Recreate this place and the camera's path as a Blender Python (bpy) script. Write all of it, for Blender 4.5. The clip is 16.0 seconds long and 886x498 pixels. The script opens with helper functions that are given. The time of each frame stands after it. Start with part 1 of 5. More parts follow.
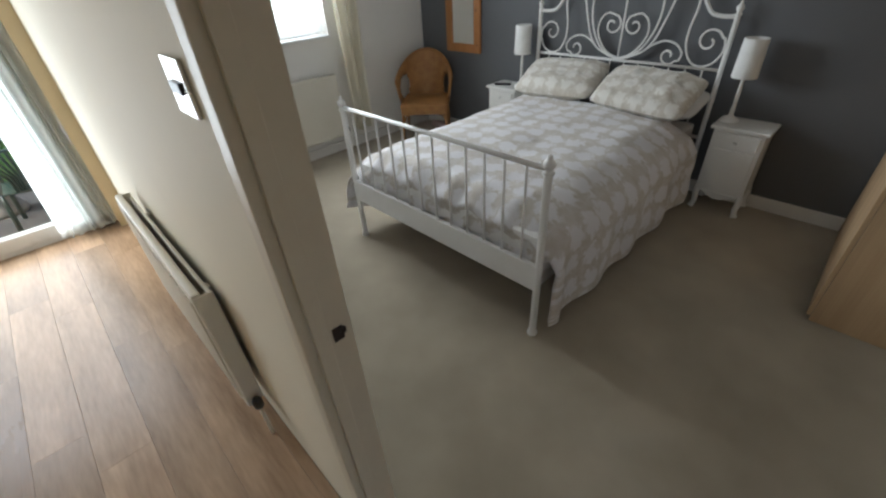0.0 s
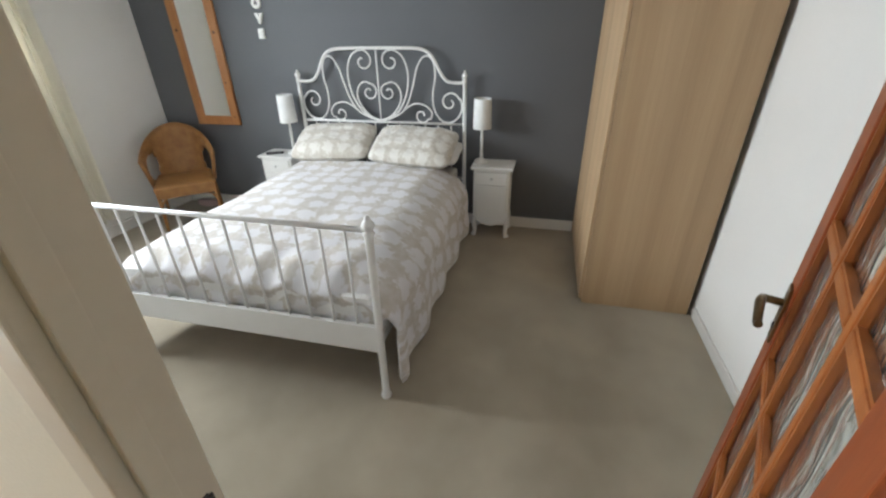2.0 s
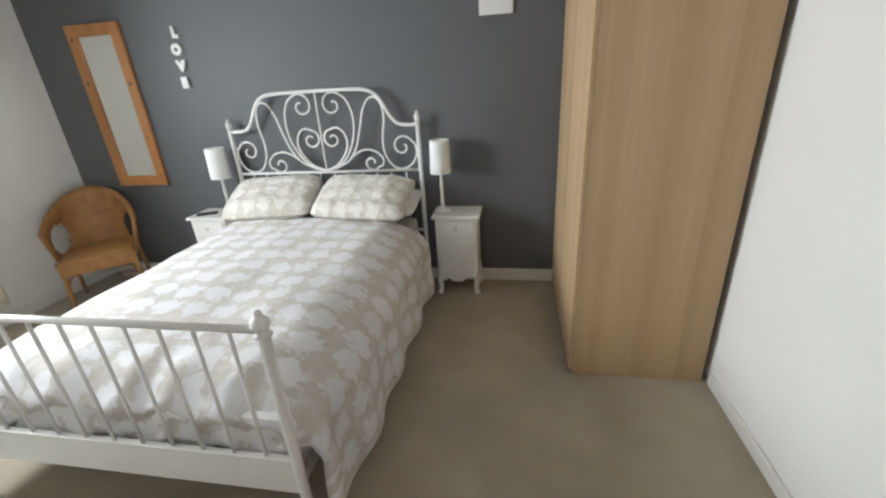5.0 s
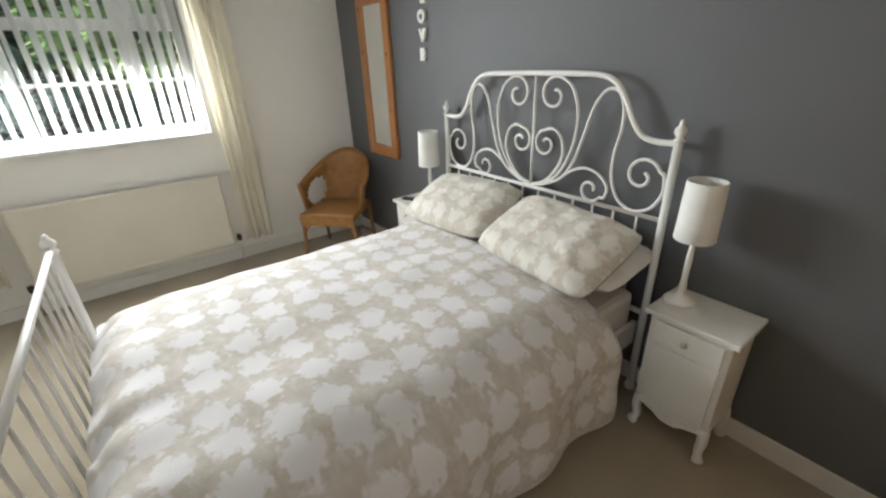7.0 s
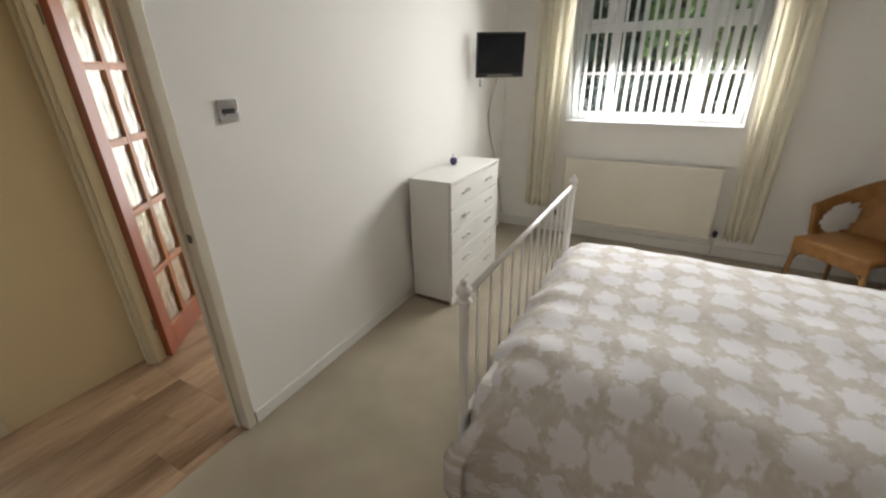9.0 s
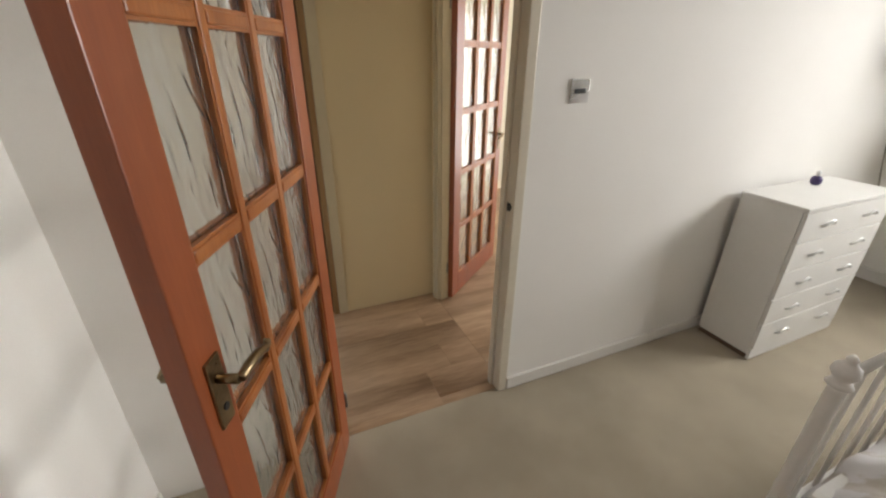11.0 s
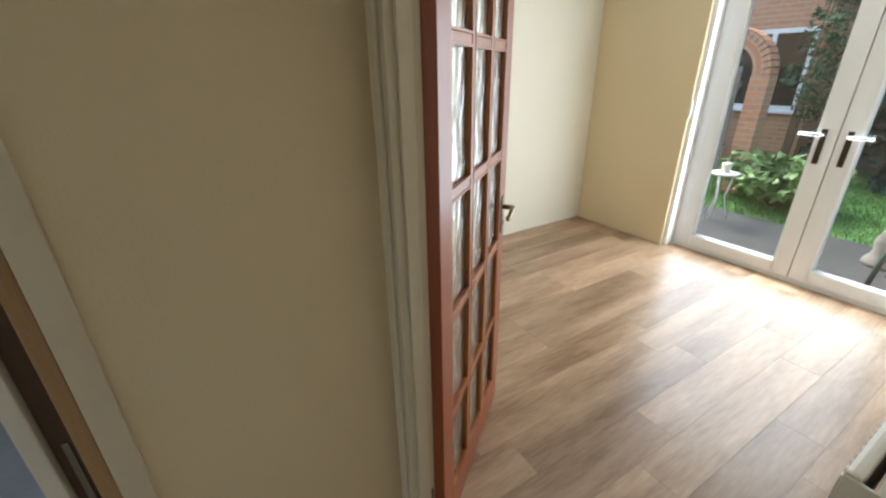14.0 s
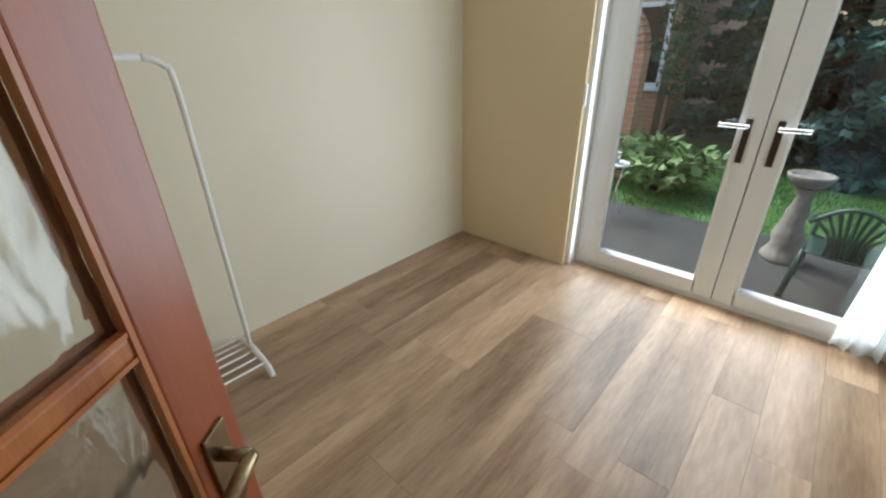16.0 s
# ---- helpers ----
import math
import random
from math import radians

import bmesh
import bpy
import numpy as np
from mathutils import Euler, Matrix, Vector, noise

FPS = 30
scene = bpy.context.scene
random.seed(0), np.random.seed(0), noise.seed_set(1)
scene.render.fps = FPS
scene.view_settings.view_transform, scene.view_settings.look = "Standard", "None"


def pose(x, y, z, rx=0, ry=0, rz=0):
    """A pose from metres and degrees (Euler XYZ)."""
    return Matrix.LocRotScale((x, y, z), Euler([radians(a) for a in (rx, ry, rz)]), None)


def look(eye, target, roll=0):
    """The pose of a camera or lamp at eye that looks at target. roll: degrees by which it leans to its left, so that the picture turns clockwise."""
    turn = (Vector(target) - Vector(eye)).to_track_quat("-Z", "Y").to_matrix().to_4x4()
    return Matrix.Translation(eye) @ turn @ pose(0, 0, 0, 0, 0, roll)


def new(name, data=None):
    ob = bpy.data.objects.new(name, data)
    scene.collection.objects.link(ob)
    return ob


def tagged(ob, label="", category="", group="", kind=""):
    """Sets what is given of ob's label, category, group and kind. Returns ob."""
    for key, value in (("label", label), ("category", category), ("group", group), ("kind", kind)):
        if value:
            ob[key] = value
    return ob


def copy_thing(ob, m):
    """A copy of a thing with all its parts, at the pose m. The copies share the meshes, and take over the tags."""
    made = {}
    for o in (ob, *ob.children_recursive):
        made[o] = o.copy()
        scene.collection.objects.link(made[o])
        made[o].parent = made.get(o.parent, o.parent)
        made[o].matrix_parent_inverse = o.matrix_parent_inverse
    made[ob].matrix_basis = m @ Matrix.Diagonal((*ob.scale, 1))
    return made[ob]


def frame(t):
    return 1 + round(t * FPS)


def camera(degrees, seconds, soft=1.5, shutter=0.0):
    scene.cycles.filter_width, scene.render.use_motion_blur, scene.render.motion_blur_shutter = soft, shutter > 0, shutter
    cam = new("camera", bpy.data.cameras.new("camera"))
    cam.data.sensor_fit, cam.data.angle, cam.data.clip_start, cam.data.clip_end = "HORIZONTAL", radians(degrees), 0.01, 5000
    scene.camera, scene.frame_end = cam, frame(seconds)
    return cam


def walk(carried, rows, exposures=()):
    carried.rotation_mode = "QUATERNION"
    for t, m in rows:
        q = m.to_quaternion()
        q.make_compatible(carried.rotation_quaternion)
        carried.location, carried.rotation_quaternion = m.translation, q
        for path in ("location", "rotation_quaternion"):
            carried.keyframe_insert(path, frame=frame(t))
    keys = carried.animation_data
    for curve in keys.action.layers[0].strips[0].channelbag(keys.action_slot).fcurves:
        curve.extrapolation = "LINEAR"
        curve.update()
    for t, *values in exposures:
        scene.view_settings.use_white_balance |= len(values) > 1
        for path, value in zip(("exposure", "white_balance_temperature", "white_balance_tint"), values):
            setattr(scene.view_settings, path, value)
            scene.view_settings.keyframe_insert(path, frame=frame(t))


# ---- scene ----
cam = camera(94.5, 16.0, soft=2.3)
PATH = [
    (0, look((0.779, -1.312, 1.585), (-0.421, -0.196, 0.439), -3.57)),
    (0.5, look((0.718, -1.264, 1.593), (-0.083, 0.198, 0.487), -1.38)),
    (1, look((0.646, -1.288, 1.589), (0.141, 0.325, 0.521), 0.23)),
    (1.5, look((0.634, -1.300, 1.593), (0.208, 0.355, 0.555), -0.08)),
    (2, look((0.622, -1.330, 1.594), (0.206, 0.380, 0.644), -0.97)),
    (2.5, look((0.632, -1.358, 1.592), (0.275, 0.410, 0.729), -1.73)),
    (3, look((0.650, -1.394, 1.601), (0.382, 0.415, 0.792), -2.95)),
    (3.5, look((0.654, -1.425, 1.605), (0.407, 0.404, 0.835), -3.57)),
    (6, look((0.687, -0.198, 1.440), (0.030, 1.519, 0.650), -3.48)),
    (6.5, look((0.727, 0.075, 1.510), (-0.302, 1.573, 0.677), -1.49)),
    (7, look((0.719, 0.357, 1.543), (-0.735, 1.441, 0.701), -2.21)),
    (7.5, look((0.758, 0.453, 1.548), (-0.985, 0.985, 0.723), -1.12)),
    (8, look((0.870, 0.473, 1.567), (-0.955, 0.499, 0.749), -1.13)),
    (8.5, look((0.946, 0.444, 1.562), (-0.828, -0.005, 0.755), -1.59)),
    (9, look((0.975, 0.482, 1.547), (-0.618, -0.419, 0.739), -1.27)),
    (9.5, look((1.024, 0.487, 1.543), (-0.284, -0.775, 0.707), -0.93)),
    (10, look((1.089, 0.459, 1.541), (0.054, -1.023, 0.683), -0.72)),
    (12.5, look((0.879, -0.358, 1.522), (0.265, -2.069, 0.689), 1.1)),
    (13, look((0.754, -0.687, 1.518), (0.088, -2.392, 0.712), -0.45)),
    (13.5, look((0.629, -0.991, 1.517), (-0.108, -2.667, 0.713), -1.00)),
    (14, look((0.500, -1.149, 1.525), (-0.450, -2.710, 0.719), -0.8)),
    (14.5, look((0.307, -1.436, 1.489), (-1.021, -2.668, 0.640), -2.4)),
    (15, look((0.103, -1.614, 1.481), (-1.396, -2.592, 0.588), -3.6)),
    (15.5, look((-0.168, -1.725, 1.481), (-1.618, -2.771, 0.583), -2.7)),
    (16, look((-0.459, -1.901, 1.488), (-1.770, -3.121, 0.598), -1.1)),
]
EXPO = [(0.0, 1.45, 6050, 7), (0.6, 1.95, 6050, 7), (3.5, 2.4, 6050, 7), (6.0, 2.45, 6300, 6), (8.0, 1.95, 6700, 9), (9.2, 1.85, 6850, 11), (10.2, 1.95, 6950, 12), (12.5, 2.2, 6300, 12), (13.3, 2.3, 5900, 9), (14.0, 1.85, 5800, 5), (14.8, 1.5, 5800, 5), (16.0, 1.25, 5750, 4)]
walk(cam, PATH, EXPO)

# ---------------------------------------------------------------- world and light
world = bpy.data.worlds.new("world")
scene.world = world
world.use_nodes = True
wn = world.node_tree.nodes
sky = wn.new("ShaderNodeTexSky")
sky.sky_type = 'NISHITA'
sky.sun_disc = False
sky.sun_elevation = radians(48)
sky.sun_rotation = radians(200)
sky.air_density, sky.dust_density = 1.4, 4.0
world.node_tree.links.new(sky.outputs[0], wn["Background"].inputs[0])
wn["Background"].inputs[1].default_value = 0.15
sun_data = bpy.data.lights.new("sun", 'SUN')
sun_data.energy, sun_data.angle, sun_data.color = 1.5, radians(25), (1.0, 0.96, 0.9)
sun = new("sun", sun_data)
sun.matrix_world = look((-6, -14, 18), (0, 0, 0))


def area_light(name, m, w, h, watts, colour):
    """An area lamp: the sky's light in a window's opening, or the hall's added fill."""
    d = bpy.data.lights.new(name, 'AREA')
    d.shape, d.size, d.size_y, d.energy, d.color = 'RECTANGLE', w, h, watts, colour
    ob = new(name, d)
    ob.matrix_world = m
    return ob


area_light("bedroom_window_light", look((-3.03, 0.24, 1.62), (0.0, 0.24, 0.85)), 1.28, 0.94, 16, (0.95, 0.98, 1.0)).data.spread = radians(140)
area_light("garden_door_light", look((-3.125, -2.2, 1.08), (0.0, -2.2, 1.08)), 1.66, 1.96, 18, (0.93, 0.97, 1.0))
# Fill lamp added beyond the hall's unseen end; no source is known there.
area_light("hall_fill_light", look((3.6, -2.75, 1.4), (2.4, -1.3, 1.1)), 0.8, 1.8, 7, (1.0, 0.96, 0.9))
area_light("bathroom_window_light", look((1.585, -4.05, 1.66), (1.585, -2.5, 1.5)), 0.52, 0.8, 3.6, (0.8, 0.9, 1.0))

# ---------------------------------------------------------------- materials


def mat(name, c1, c2=None, scale=6.0, rough=0.6, rvar=0.08, bump=0.05, bscale=120.0, metal=0.0, stretch=(1, 1, 1), spec=0.5,
        alpha=1.0, trans=0.0, sheen=0.0, by_object=0.0):
    """A surface with colour variation at two scales, uneven gloss and a fine relief."""
    m = bpy.data.materials.new(name)
    m.use_nodes = True
    nt = m.node_tree
    N, L = nt.nodes, nt.links
    b = N["Principled BSDF"]
    c2 = c2 or tuple(min(1, v * 0.86) for v in c1)
    tc = N.new("ShaderNodeTexCoord")
    mp = N.new("ShaderNodeMapping")
    mp.inputs["Scale"].default_value = stretch
    L.new(tc.outputs["Object"], mp.inputs["Vector"])
    n1 = N.new("ShaderNodeTexNoise")
    n1.inputs["Scale"].default_value, n1.inputs["Detail"].default_value = scale, 5
    n2 = N.new("ShaderNodeTexNoise")
    n2.inputs["Scale"].default_value, n2.inputs["Detail"].default_value = bscale, 3
    for n in (n1, n2):
        L.new(mp.outputs[0], n.inputs["Vector"])
    if by_object:
        oi = N.new("ShaderNodeObjectInfo")
        n1.noise_dimensions = n2.noise_dimensions = '4D'
        mul = N.new("ShaderNodeMath")
        mul.operation, mul.inputs[1].default_value = 'MULTIPLY', 40.0
        L.new(oi.outputs["Random"], mul.inputs[0])
        L.new(mul.outputs[0], n1.inputs["W"])
        L.new(mul.outputs[0], n2.inputs["W"])
    mixf = N.new("ShaderNodeMath")
    mixf.operation = 'MULTIPLY_ADD'
    mixf.inputs[1].default_value, mixf.inputs[2].default_value = 0.35, -0.17
    L.new(n2.outputs["Fac"], mixf.inputs[0])
    add = N.new("ShaderNodeMath")
    add.operation = 'ADD'
    L.new(n1.outputs["Fac"], add.inputs[0])
    L.new(mixf.outputs[0], add.inputs[1])
    ramp = N.new("ShaderNodeValToRGB")
    ramp.color_ramp.elements[0].position, ramp.color_ramp.elements[1].position = 0.32, 0.68
    ramp.color_ramp.elements[0].color, ramp.color_ramp.elements[1].color = (*c2, 1), (*c1, 1)
    L.new(add.outputs[0], ramp.inputs[0])
    colour = ramp.outputs[0]
    if by_object:
        hsv = N.new("ShaderNodeHueSaturation")
        val = N.new("ShaderNodeMapRange")
        val.inputs["To Min"].default_value, val.inputs["To Max"].default_value = 1 - by_object, 1 + by_object
        L.new(oi.outputs["Random"], val.inputs["Value"])
        L.new(val.outputs[0], hsv.inputs["Value"])
        L.new(colour, hsv.inputs["Color"])
        colour = hsv.outputs[0]
    L.new(colour, b.inputs["Base Color"])
    mr = N.new("ShaderNodeMapRange")
    mr.inputs["To Min"].default_value, mr.inputs["To Max"].default_value = max(0.02, rough - rvar), min(1, rough + rvar)
    L.new(n1.outputs["Fac"], mr.inputs["Value"])
    L.new(mr.outputs[0], b.inputs["Roughness"])
    if bump:
        bp = N.new("ShaderNodeBump")
        bp.inputs["Strength"].default_value, bp.inputs["Distance"].default_value = min(1, bump * 4), 0.004
        L.new(n2.outputs["Fac"], bp.inputs["Height"])
        L.new(bp.outputs[0], b.inputs["Normal"])
    b.inputs["Metallic"].default_value = metal
    b.inputs["Specular IOR Level"].default_value = spec
    b.inputs["Alpha"].default_value = alpha
    b.inputs["Transmission Weight"].default_value = trans
    b.inputs["Sheen Weight"].default_value = sheen
    return m


def glass_mat(name, wavy=0.0, tint=(0.95, 0.98, 0.97), rough=0.0, milky=0.0):
    m = bpy.data.materials.new(name)
    m.use_nodes = True
    N, L = m.node_tree.nodes, m.node_tree.links
    b = N["Principled BSDF"]
    b.inputs["Base Color"].default_value = (*tint, 1)
    b.inputs["Roughness"].default_value = rough
    b.inputs["Transmission Weight"].default_value = 1 - milky
    b.inputs["IOR"].default_value = 1.45
    if wavy:
        tc, mp = N.new("ShaderNodeTexCoord"), N.new("ShaderNodeMapping")
        mp.inputs["Scale"].default_value = (1, 1, 0.42)
        n, w = N.new("ShaderNodeTexNoise"), N.new("ShaderNodeTexNoise")
        n.inputs["Scale"].default_value, n.inputs["Detail"].default_value = 17, 1
        n.inputs["Distortion"].default_value = 1.6
        w.inputs["Scale"].default_value, w.inputs["Detail"].default_value = 70, 2
        ad, bp = N.new("ShaderNodeMath"), N.new("ShaderNodeBump")
        ad.operation, ad.inputs[1].default_value = 'MULTIPLY_ADD', 0.1
        bp.inputs["Strength"].default_value, bp.inputs["Distance"].default_value = 1.0, wavy
        L.new(tc.outputs["Object"], mp.inputs["Vector"])
        L.new(mp.outputs[0], n.inputs["Vector"])
        L.new(mp.outputs[0], w.inputs["Vector"])
        L.new(w.outputs["Fac"], ad.inputs[0])
        L.new(n.outputs["Fac"], ad.inputs[2])
        L.new(ad.outputs[0], bp.inputs["Height"])
        L.new(bp.outputs[0], b.inputs["Normal"])
    return m


def duvet_mat(name, light, taupe, cell=0.2):
    """White cotton with blurred taupe ground between large printed flower heads."""
    m = mat(name, light, tuple(v * 0.97 for v in light), scale=3, rough=0.85, bump=0.06, bscale=260, sheen=0.2)
    N, L = m.node_tree.nodes, m.node_tree.links
    b = N["Principled BSDF"]
    old = b.inputs["Base Color"].links[0].from_socket
    tc = N.new("ShaderNodeUVMap")
    nz = N.new("ShaderNodeTexNoise")
    nz.inputs["Scale"].default_value, nz.inputs["Detail"].default_value = 30, 3
    L.new(tc.outputs[0], nz.inputs["Vector"])
    sub = N.new("ShaderNodeVectorMath")
    sub.operation, sub.inputs[1].default_value = 'SUBTRACT', (0.5, 0.5, 0.5)
    L.new(nz.outputs["Color"], sub.inputs[0])
    sc = N.new("ShaderNodeVectorMath")
    sc.operation = 'SCALE'
    sc.inputs["Scale"].default_value = 0.115
    L.new(sub.outputs[0], sc.inputs[0])
    ad = N.new("ShaderNodeVectorMath")
    L.new(tc.outputs[0], ad.inputs[0])
    L.new(sc.outputs[0], ad.inputs[1])
    vo = N.new("ShaderNodeTexVoronoi")
    vo.voronoi_dimensions = '2D'
    vo.inputs["Scale"].default_value, vo.inputs["Randomness"].default_value = 1 / cell, 0.22
    L.new(ad.outputs[0], vo.inputs["Vector"])
    rp = N.new("ShaderNodeValToRGB")
    rp.color_ramp.elements[0].position, rp.color_ramp.elements[1].position = 0.335, 0.45
    L.new(vo.outputs["Distance"], rp.inputs[0])
    fine = N.new("ShaderNodeTexNoise")
    fine.inputs["Scale"].default_value, fine.inputs["Detail"].default_value = 30, 4
    L.new(tc.outputs[0], fine.inputs["Vector"])
    fr = N.new("ShaderNodeMapRange")
    fr.inputs["From Min"].default_value, fr.inputs["From Max"].default_value = 0.3, 0.6
    fr.inputs["To Min"].default_value = 0.55
    L.new(fine.outputs["Fac"], fr.inputs["Value"])
    mu = N.new("ShaderNodeMath")
    mu.operation = 'MULTIPLY'
    L.new(rp.outputs[0], mu.inputs[0])
    L.new(fr.outputs[0], mu.inputs[1])
    mx = N.new("ShaderNodeMix")
    mx.data_type = 'RGBA'
    L.new(mu.outputs[0], mx.inputs[0])
    L.new(old, mx.inputs[6])
    mx.inputs[7].default_value = (*taupe, 1)
    L.new(mx.outputs[2], b.inputs["Base Color"])
    return m


def brick_mat(name, c1=(0.46, 0.205, 0.115), c2=(0.54, 0.26, 0.15), mortar=(0.45, 0.36, 0.28)):
    m = bpy.data.materials.new(name)
    m.use_nodes = True
    N, L = m.node_tree.nodes, m.node_tree.links
    b = N["Principled BSDF"]
    tc, mp, br = N.new("ShaderNodeTexCoord"), N.new("ShaderNodeMapping"), N.new("ShaderNodeTexBrick")
    mp.inputs["Rotation"].default_value = (radians(90), 0, 0)
    geo = N.new("ShaderNodeSeparateXYZ")
    com = N.new("ShaderNodeCombineXYZ")
    sm = N.new("ShaderNodeMath")
    L.new(tc.outputs["Object"], geo.inputs[0])
    L.new(geo.outputs[0], sm.inputs[0])
    L.new(geo.outputs[1], sm.inputs[1])
    L.new(sm.outputs[0], com.inputs[0])
    L.new(geo.outputs[2], com.inputs[1])
    L.new(com.outputs[0], br.inputs["Vector"])
    br.inputs["Scale"].default_value = 1
    br.inputs["Brick Width"].default_value, br.inputs["Row Height"].default_value = 0.225, 0.075
    br.inputs["Mortar Size"].default_value = 0.009
    br.inputs["Color1"].default_value = (*c1, 1)
    br.inputs["Color2"].default_value = (*c2, 1)
    br.inputs["Mortar"].default_value = (*mortar, 1)
    L.new(br.outputs["Color"], b.inputs["Base Color"])
    bp = N.new("ShaderNodeBump")
    bp.inputs["Distance"].default_value = 0.006
    bp.invert = True
    L.new(br.outputs["Fac"], bp.inputs["Height"])
    L.new(bp.outputs[0], b.inputs["Normal"])
    b.inputs["Roughness"].default_value = 0.9
    return m


M_WHITE_WALL = mat("white_emulsion", (0.82, 0.80, 0.765), (0.78, 0.76, 0.725), scale=1.5, rough=0.75, bump=0.02, bscale=160)
M_GREY_WALL = mat("slate_grey_emulsion", (0.118, 0.121, 0.128), (0.105, 0.108, 0.115), scale=1.2, rough=0.6, bump=0.05, bscale=150)
M_CREAM_WALL = mat("cream_emulsion", (0.74, 0.615, 0.40), (0.70, 0.58, 0.375), scale=1.2, rough=0.7, bump=0.05, bscale=150)
M_MAGNOLIA = mat("pale_cream_emulsion", (0.76, 0.708, 0.58), (0.72, 0.667, 0.545), scale=1.2, rough=0.7, bump=0.05, bscale=150)
M_CEILING = mat("ceiling_white", (0.85, 0.84, 0.81), scale=2, rough=0.85, bump=0.04, bscale=120)
M_GLOSS = mat("white_gloss_paint", (0.70, 0.66, 0.57), (0.66, 0.62, 0.53), scale=3, rough=0.38, bump=0.02, bscale=40)
# Darker copy of the gloss paint: the door lining's shade is in its colour.
M_JAMB = mat("shade_darkened_cream_paint", (0.64, 0.58, 0.465), (0.59, 0.53, 0.42), scale=3, rough=0.4, bump=0.02, bscale=40)
M_SKIRT = mat("white_skirting_paint", (0.76, 0.74, 0.70), (0.72, 0.70, 0.66), scale=3, rough=0.4, bump=0.02, bscale=40)
M_CREAM_GLOSS = mat("cream_gloss_paint", (0.66, 0.58, 0.42), (0.62, 0.54, 0.39), scale=3, rough=0.4, bump=0.02, bscale=40)
M_CARPET = mat("beige_loop_carpet", (0.42, 0.36, 0.27), (0.325, 0.276, 0.203), scale=2.4, rough=0.95, bump=0.22, bscale=340, spec=0.15, sheen=0.25)
M_LAMINATE = mat("oak_laminate", (0.50, 0.345, 0.225), (0.225, 0.138, 0.080), scale=2.0, rough=0.30, rvar=0.06, bump=0.015, bscale=22, spec=0.38,
                 stretch=(0.42, 3.0, 1), by_object=0.16)
# Dark brown of the floor joints, reused where gaps lie in shade.
M_LAM_GAP = mat("dark_joint_and_gap_shade", (0.13, 0.085, 0.055), rough=0.7)
M_MAHOG = mat("mahogany_stain", (0.32, 0.082, 0.026), (0.245, 0.058, 0.018), scale=5, rough=0.33, bump=0.01, bscale=60, stretch=(4, 4, 0.35))
M_BEAD = mat("orange_brown_beading", (0.42, 0.145, 0.038), (0.29, 0.085, 0.022), scale=6, rough=0.34, bump=0.03, bscale=60, stretch=(4, 4, 0.4))
M_RIPPLE = glass_mat("rippled_obscure_glass", wavy=0.0055, tint=(0.84, 0.85, 0.80), rough=0.09, milky=0.03)
M_GLASS = glass_mat("clear_glass")
M_UPVC = mat("white_upvc", (0.80, 0.80, 0.80), (0.77, 0.77, 0.77), scale=3, rough=0.3, bump=0.0)
M_BED = mat("white_powder_coat", (0.80, 0.79, 0.77), (0.75, 0.74, 0.72), scale=5, rough=0.35, bump=0.02, bscale=90)
M_FURN = mat("white_satin_lacquer", (0.78, 0.77, 0.74), (0.74, 0.73, 0.70), scale=4, rough=0.4, bump=0.02, bscale=60)
M_SHADE = mat("white_fabric_shade", (0.82, 0.82, 0.80), scale=10, rough=0.9, bump=0.08, bscale=420)
M_COTTON = mat("white_cotton", (0.80, 0.79, 0.77), scale=3, rough=0.9, bump=0.06, bscale=260)
M_DUVET = duvet_mat("printed_cotton", (0.69, 0.675, 0.685), (0.49, 0.445, 0.39), cell=0.145)
M_PILLOW = duvet_mat("printed_pillow_cotton", (0.70, 0.675, 0.62), (0.52, 0.475, 0.405), cell=0.12)
M_OAK = mat("pale_oak_veneer", (0.53, 0.37, 0.215), (0.41, 0.275, 0.15), scale=1.7, rough=0.5, bump=0.02, bscale=44, stretch=(4.5, 4.5, 0.07))


def veneer_strips(m, width=0.155, amount=0.06):
    """Upright strips of veneer, each a little lighter or darker than the next."""
    N, L = m.node_tree.nodes, m.node_tree.links
    b = N["Principled BSDF"]
    old = b.inputs["Base Color"].links[0].from_socket
    tc, sp, ad = N.new("ShaderNodeTexCoord"), N.new("ShaderNodeSeparateXYZ"), N.new("ShaderNodeMath")
    dv, fl, wn1 = N.new("ShaderNodeMath"), N.new("ShaderNodeMath"), N.new("ShaderNodeTexWhiteNoise")
    dv.operation, fl.operation, wn1.noise_dimensions = 'DIVIDE', 'FLOOR', '1D'
    dv.inputs[1].default_value = width
    L.new(tc.outputs["Object"], sp.inputs[0])
    L.new(sp.outputs[0], ad.inputs[0])
    L.new(sp.outputs[1], ad.inputs[1])
    L.new(ad.outputs[0], dv.inputs[0])
    L.new(dv.outputs[0], fl.inputs[0])
    L.new(fl.outputs[0], wn1.inputs["W"])
    mr, hs = N.new("ShaderNodeMapRange"), N.new("ShaderNodeHueSaturation")
    mr.inputs["To Min"].default_value, mr.inputs["To Max"].default_value = 1 - amount, 1 + amount
    L.new(wn1.outputs["Value"], mr.inputs["Value"])
    L.new(mr.outputs[0], hs.inputs["Value"])
    L.new(old, hs.inputs["Color"])
    L.new(hs.outputs[0], b.inputs["Base Color"])


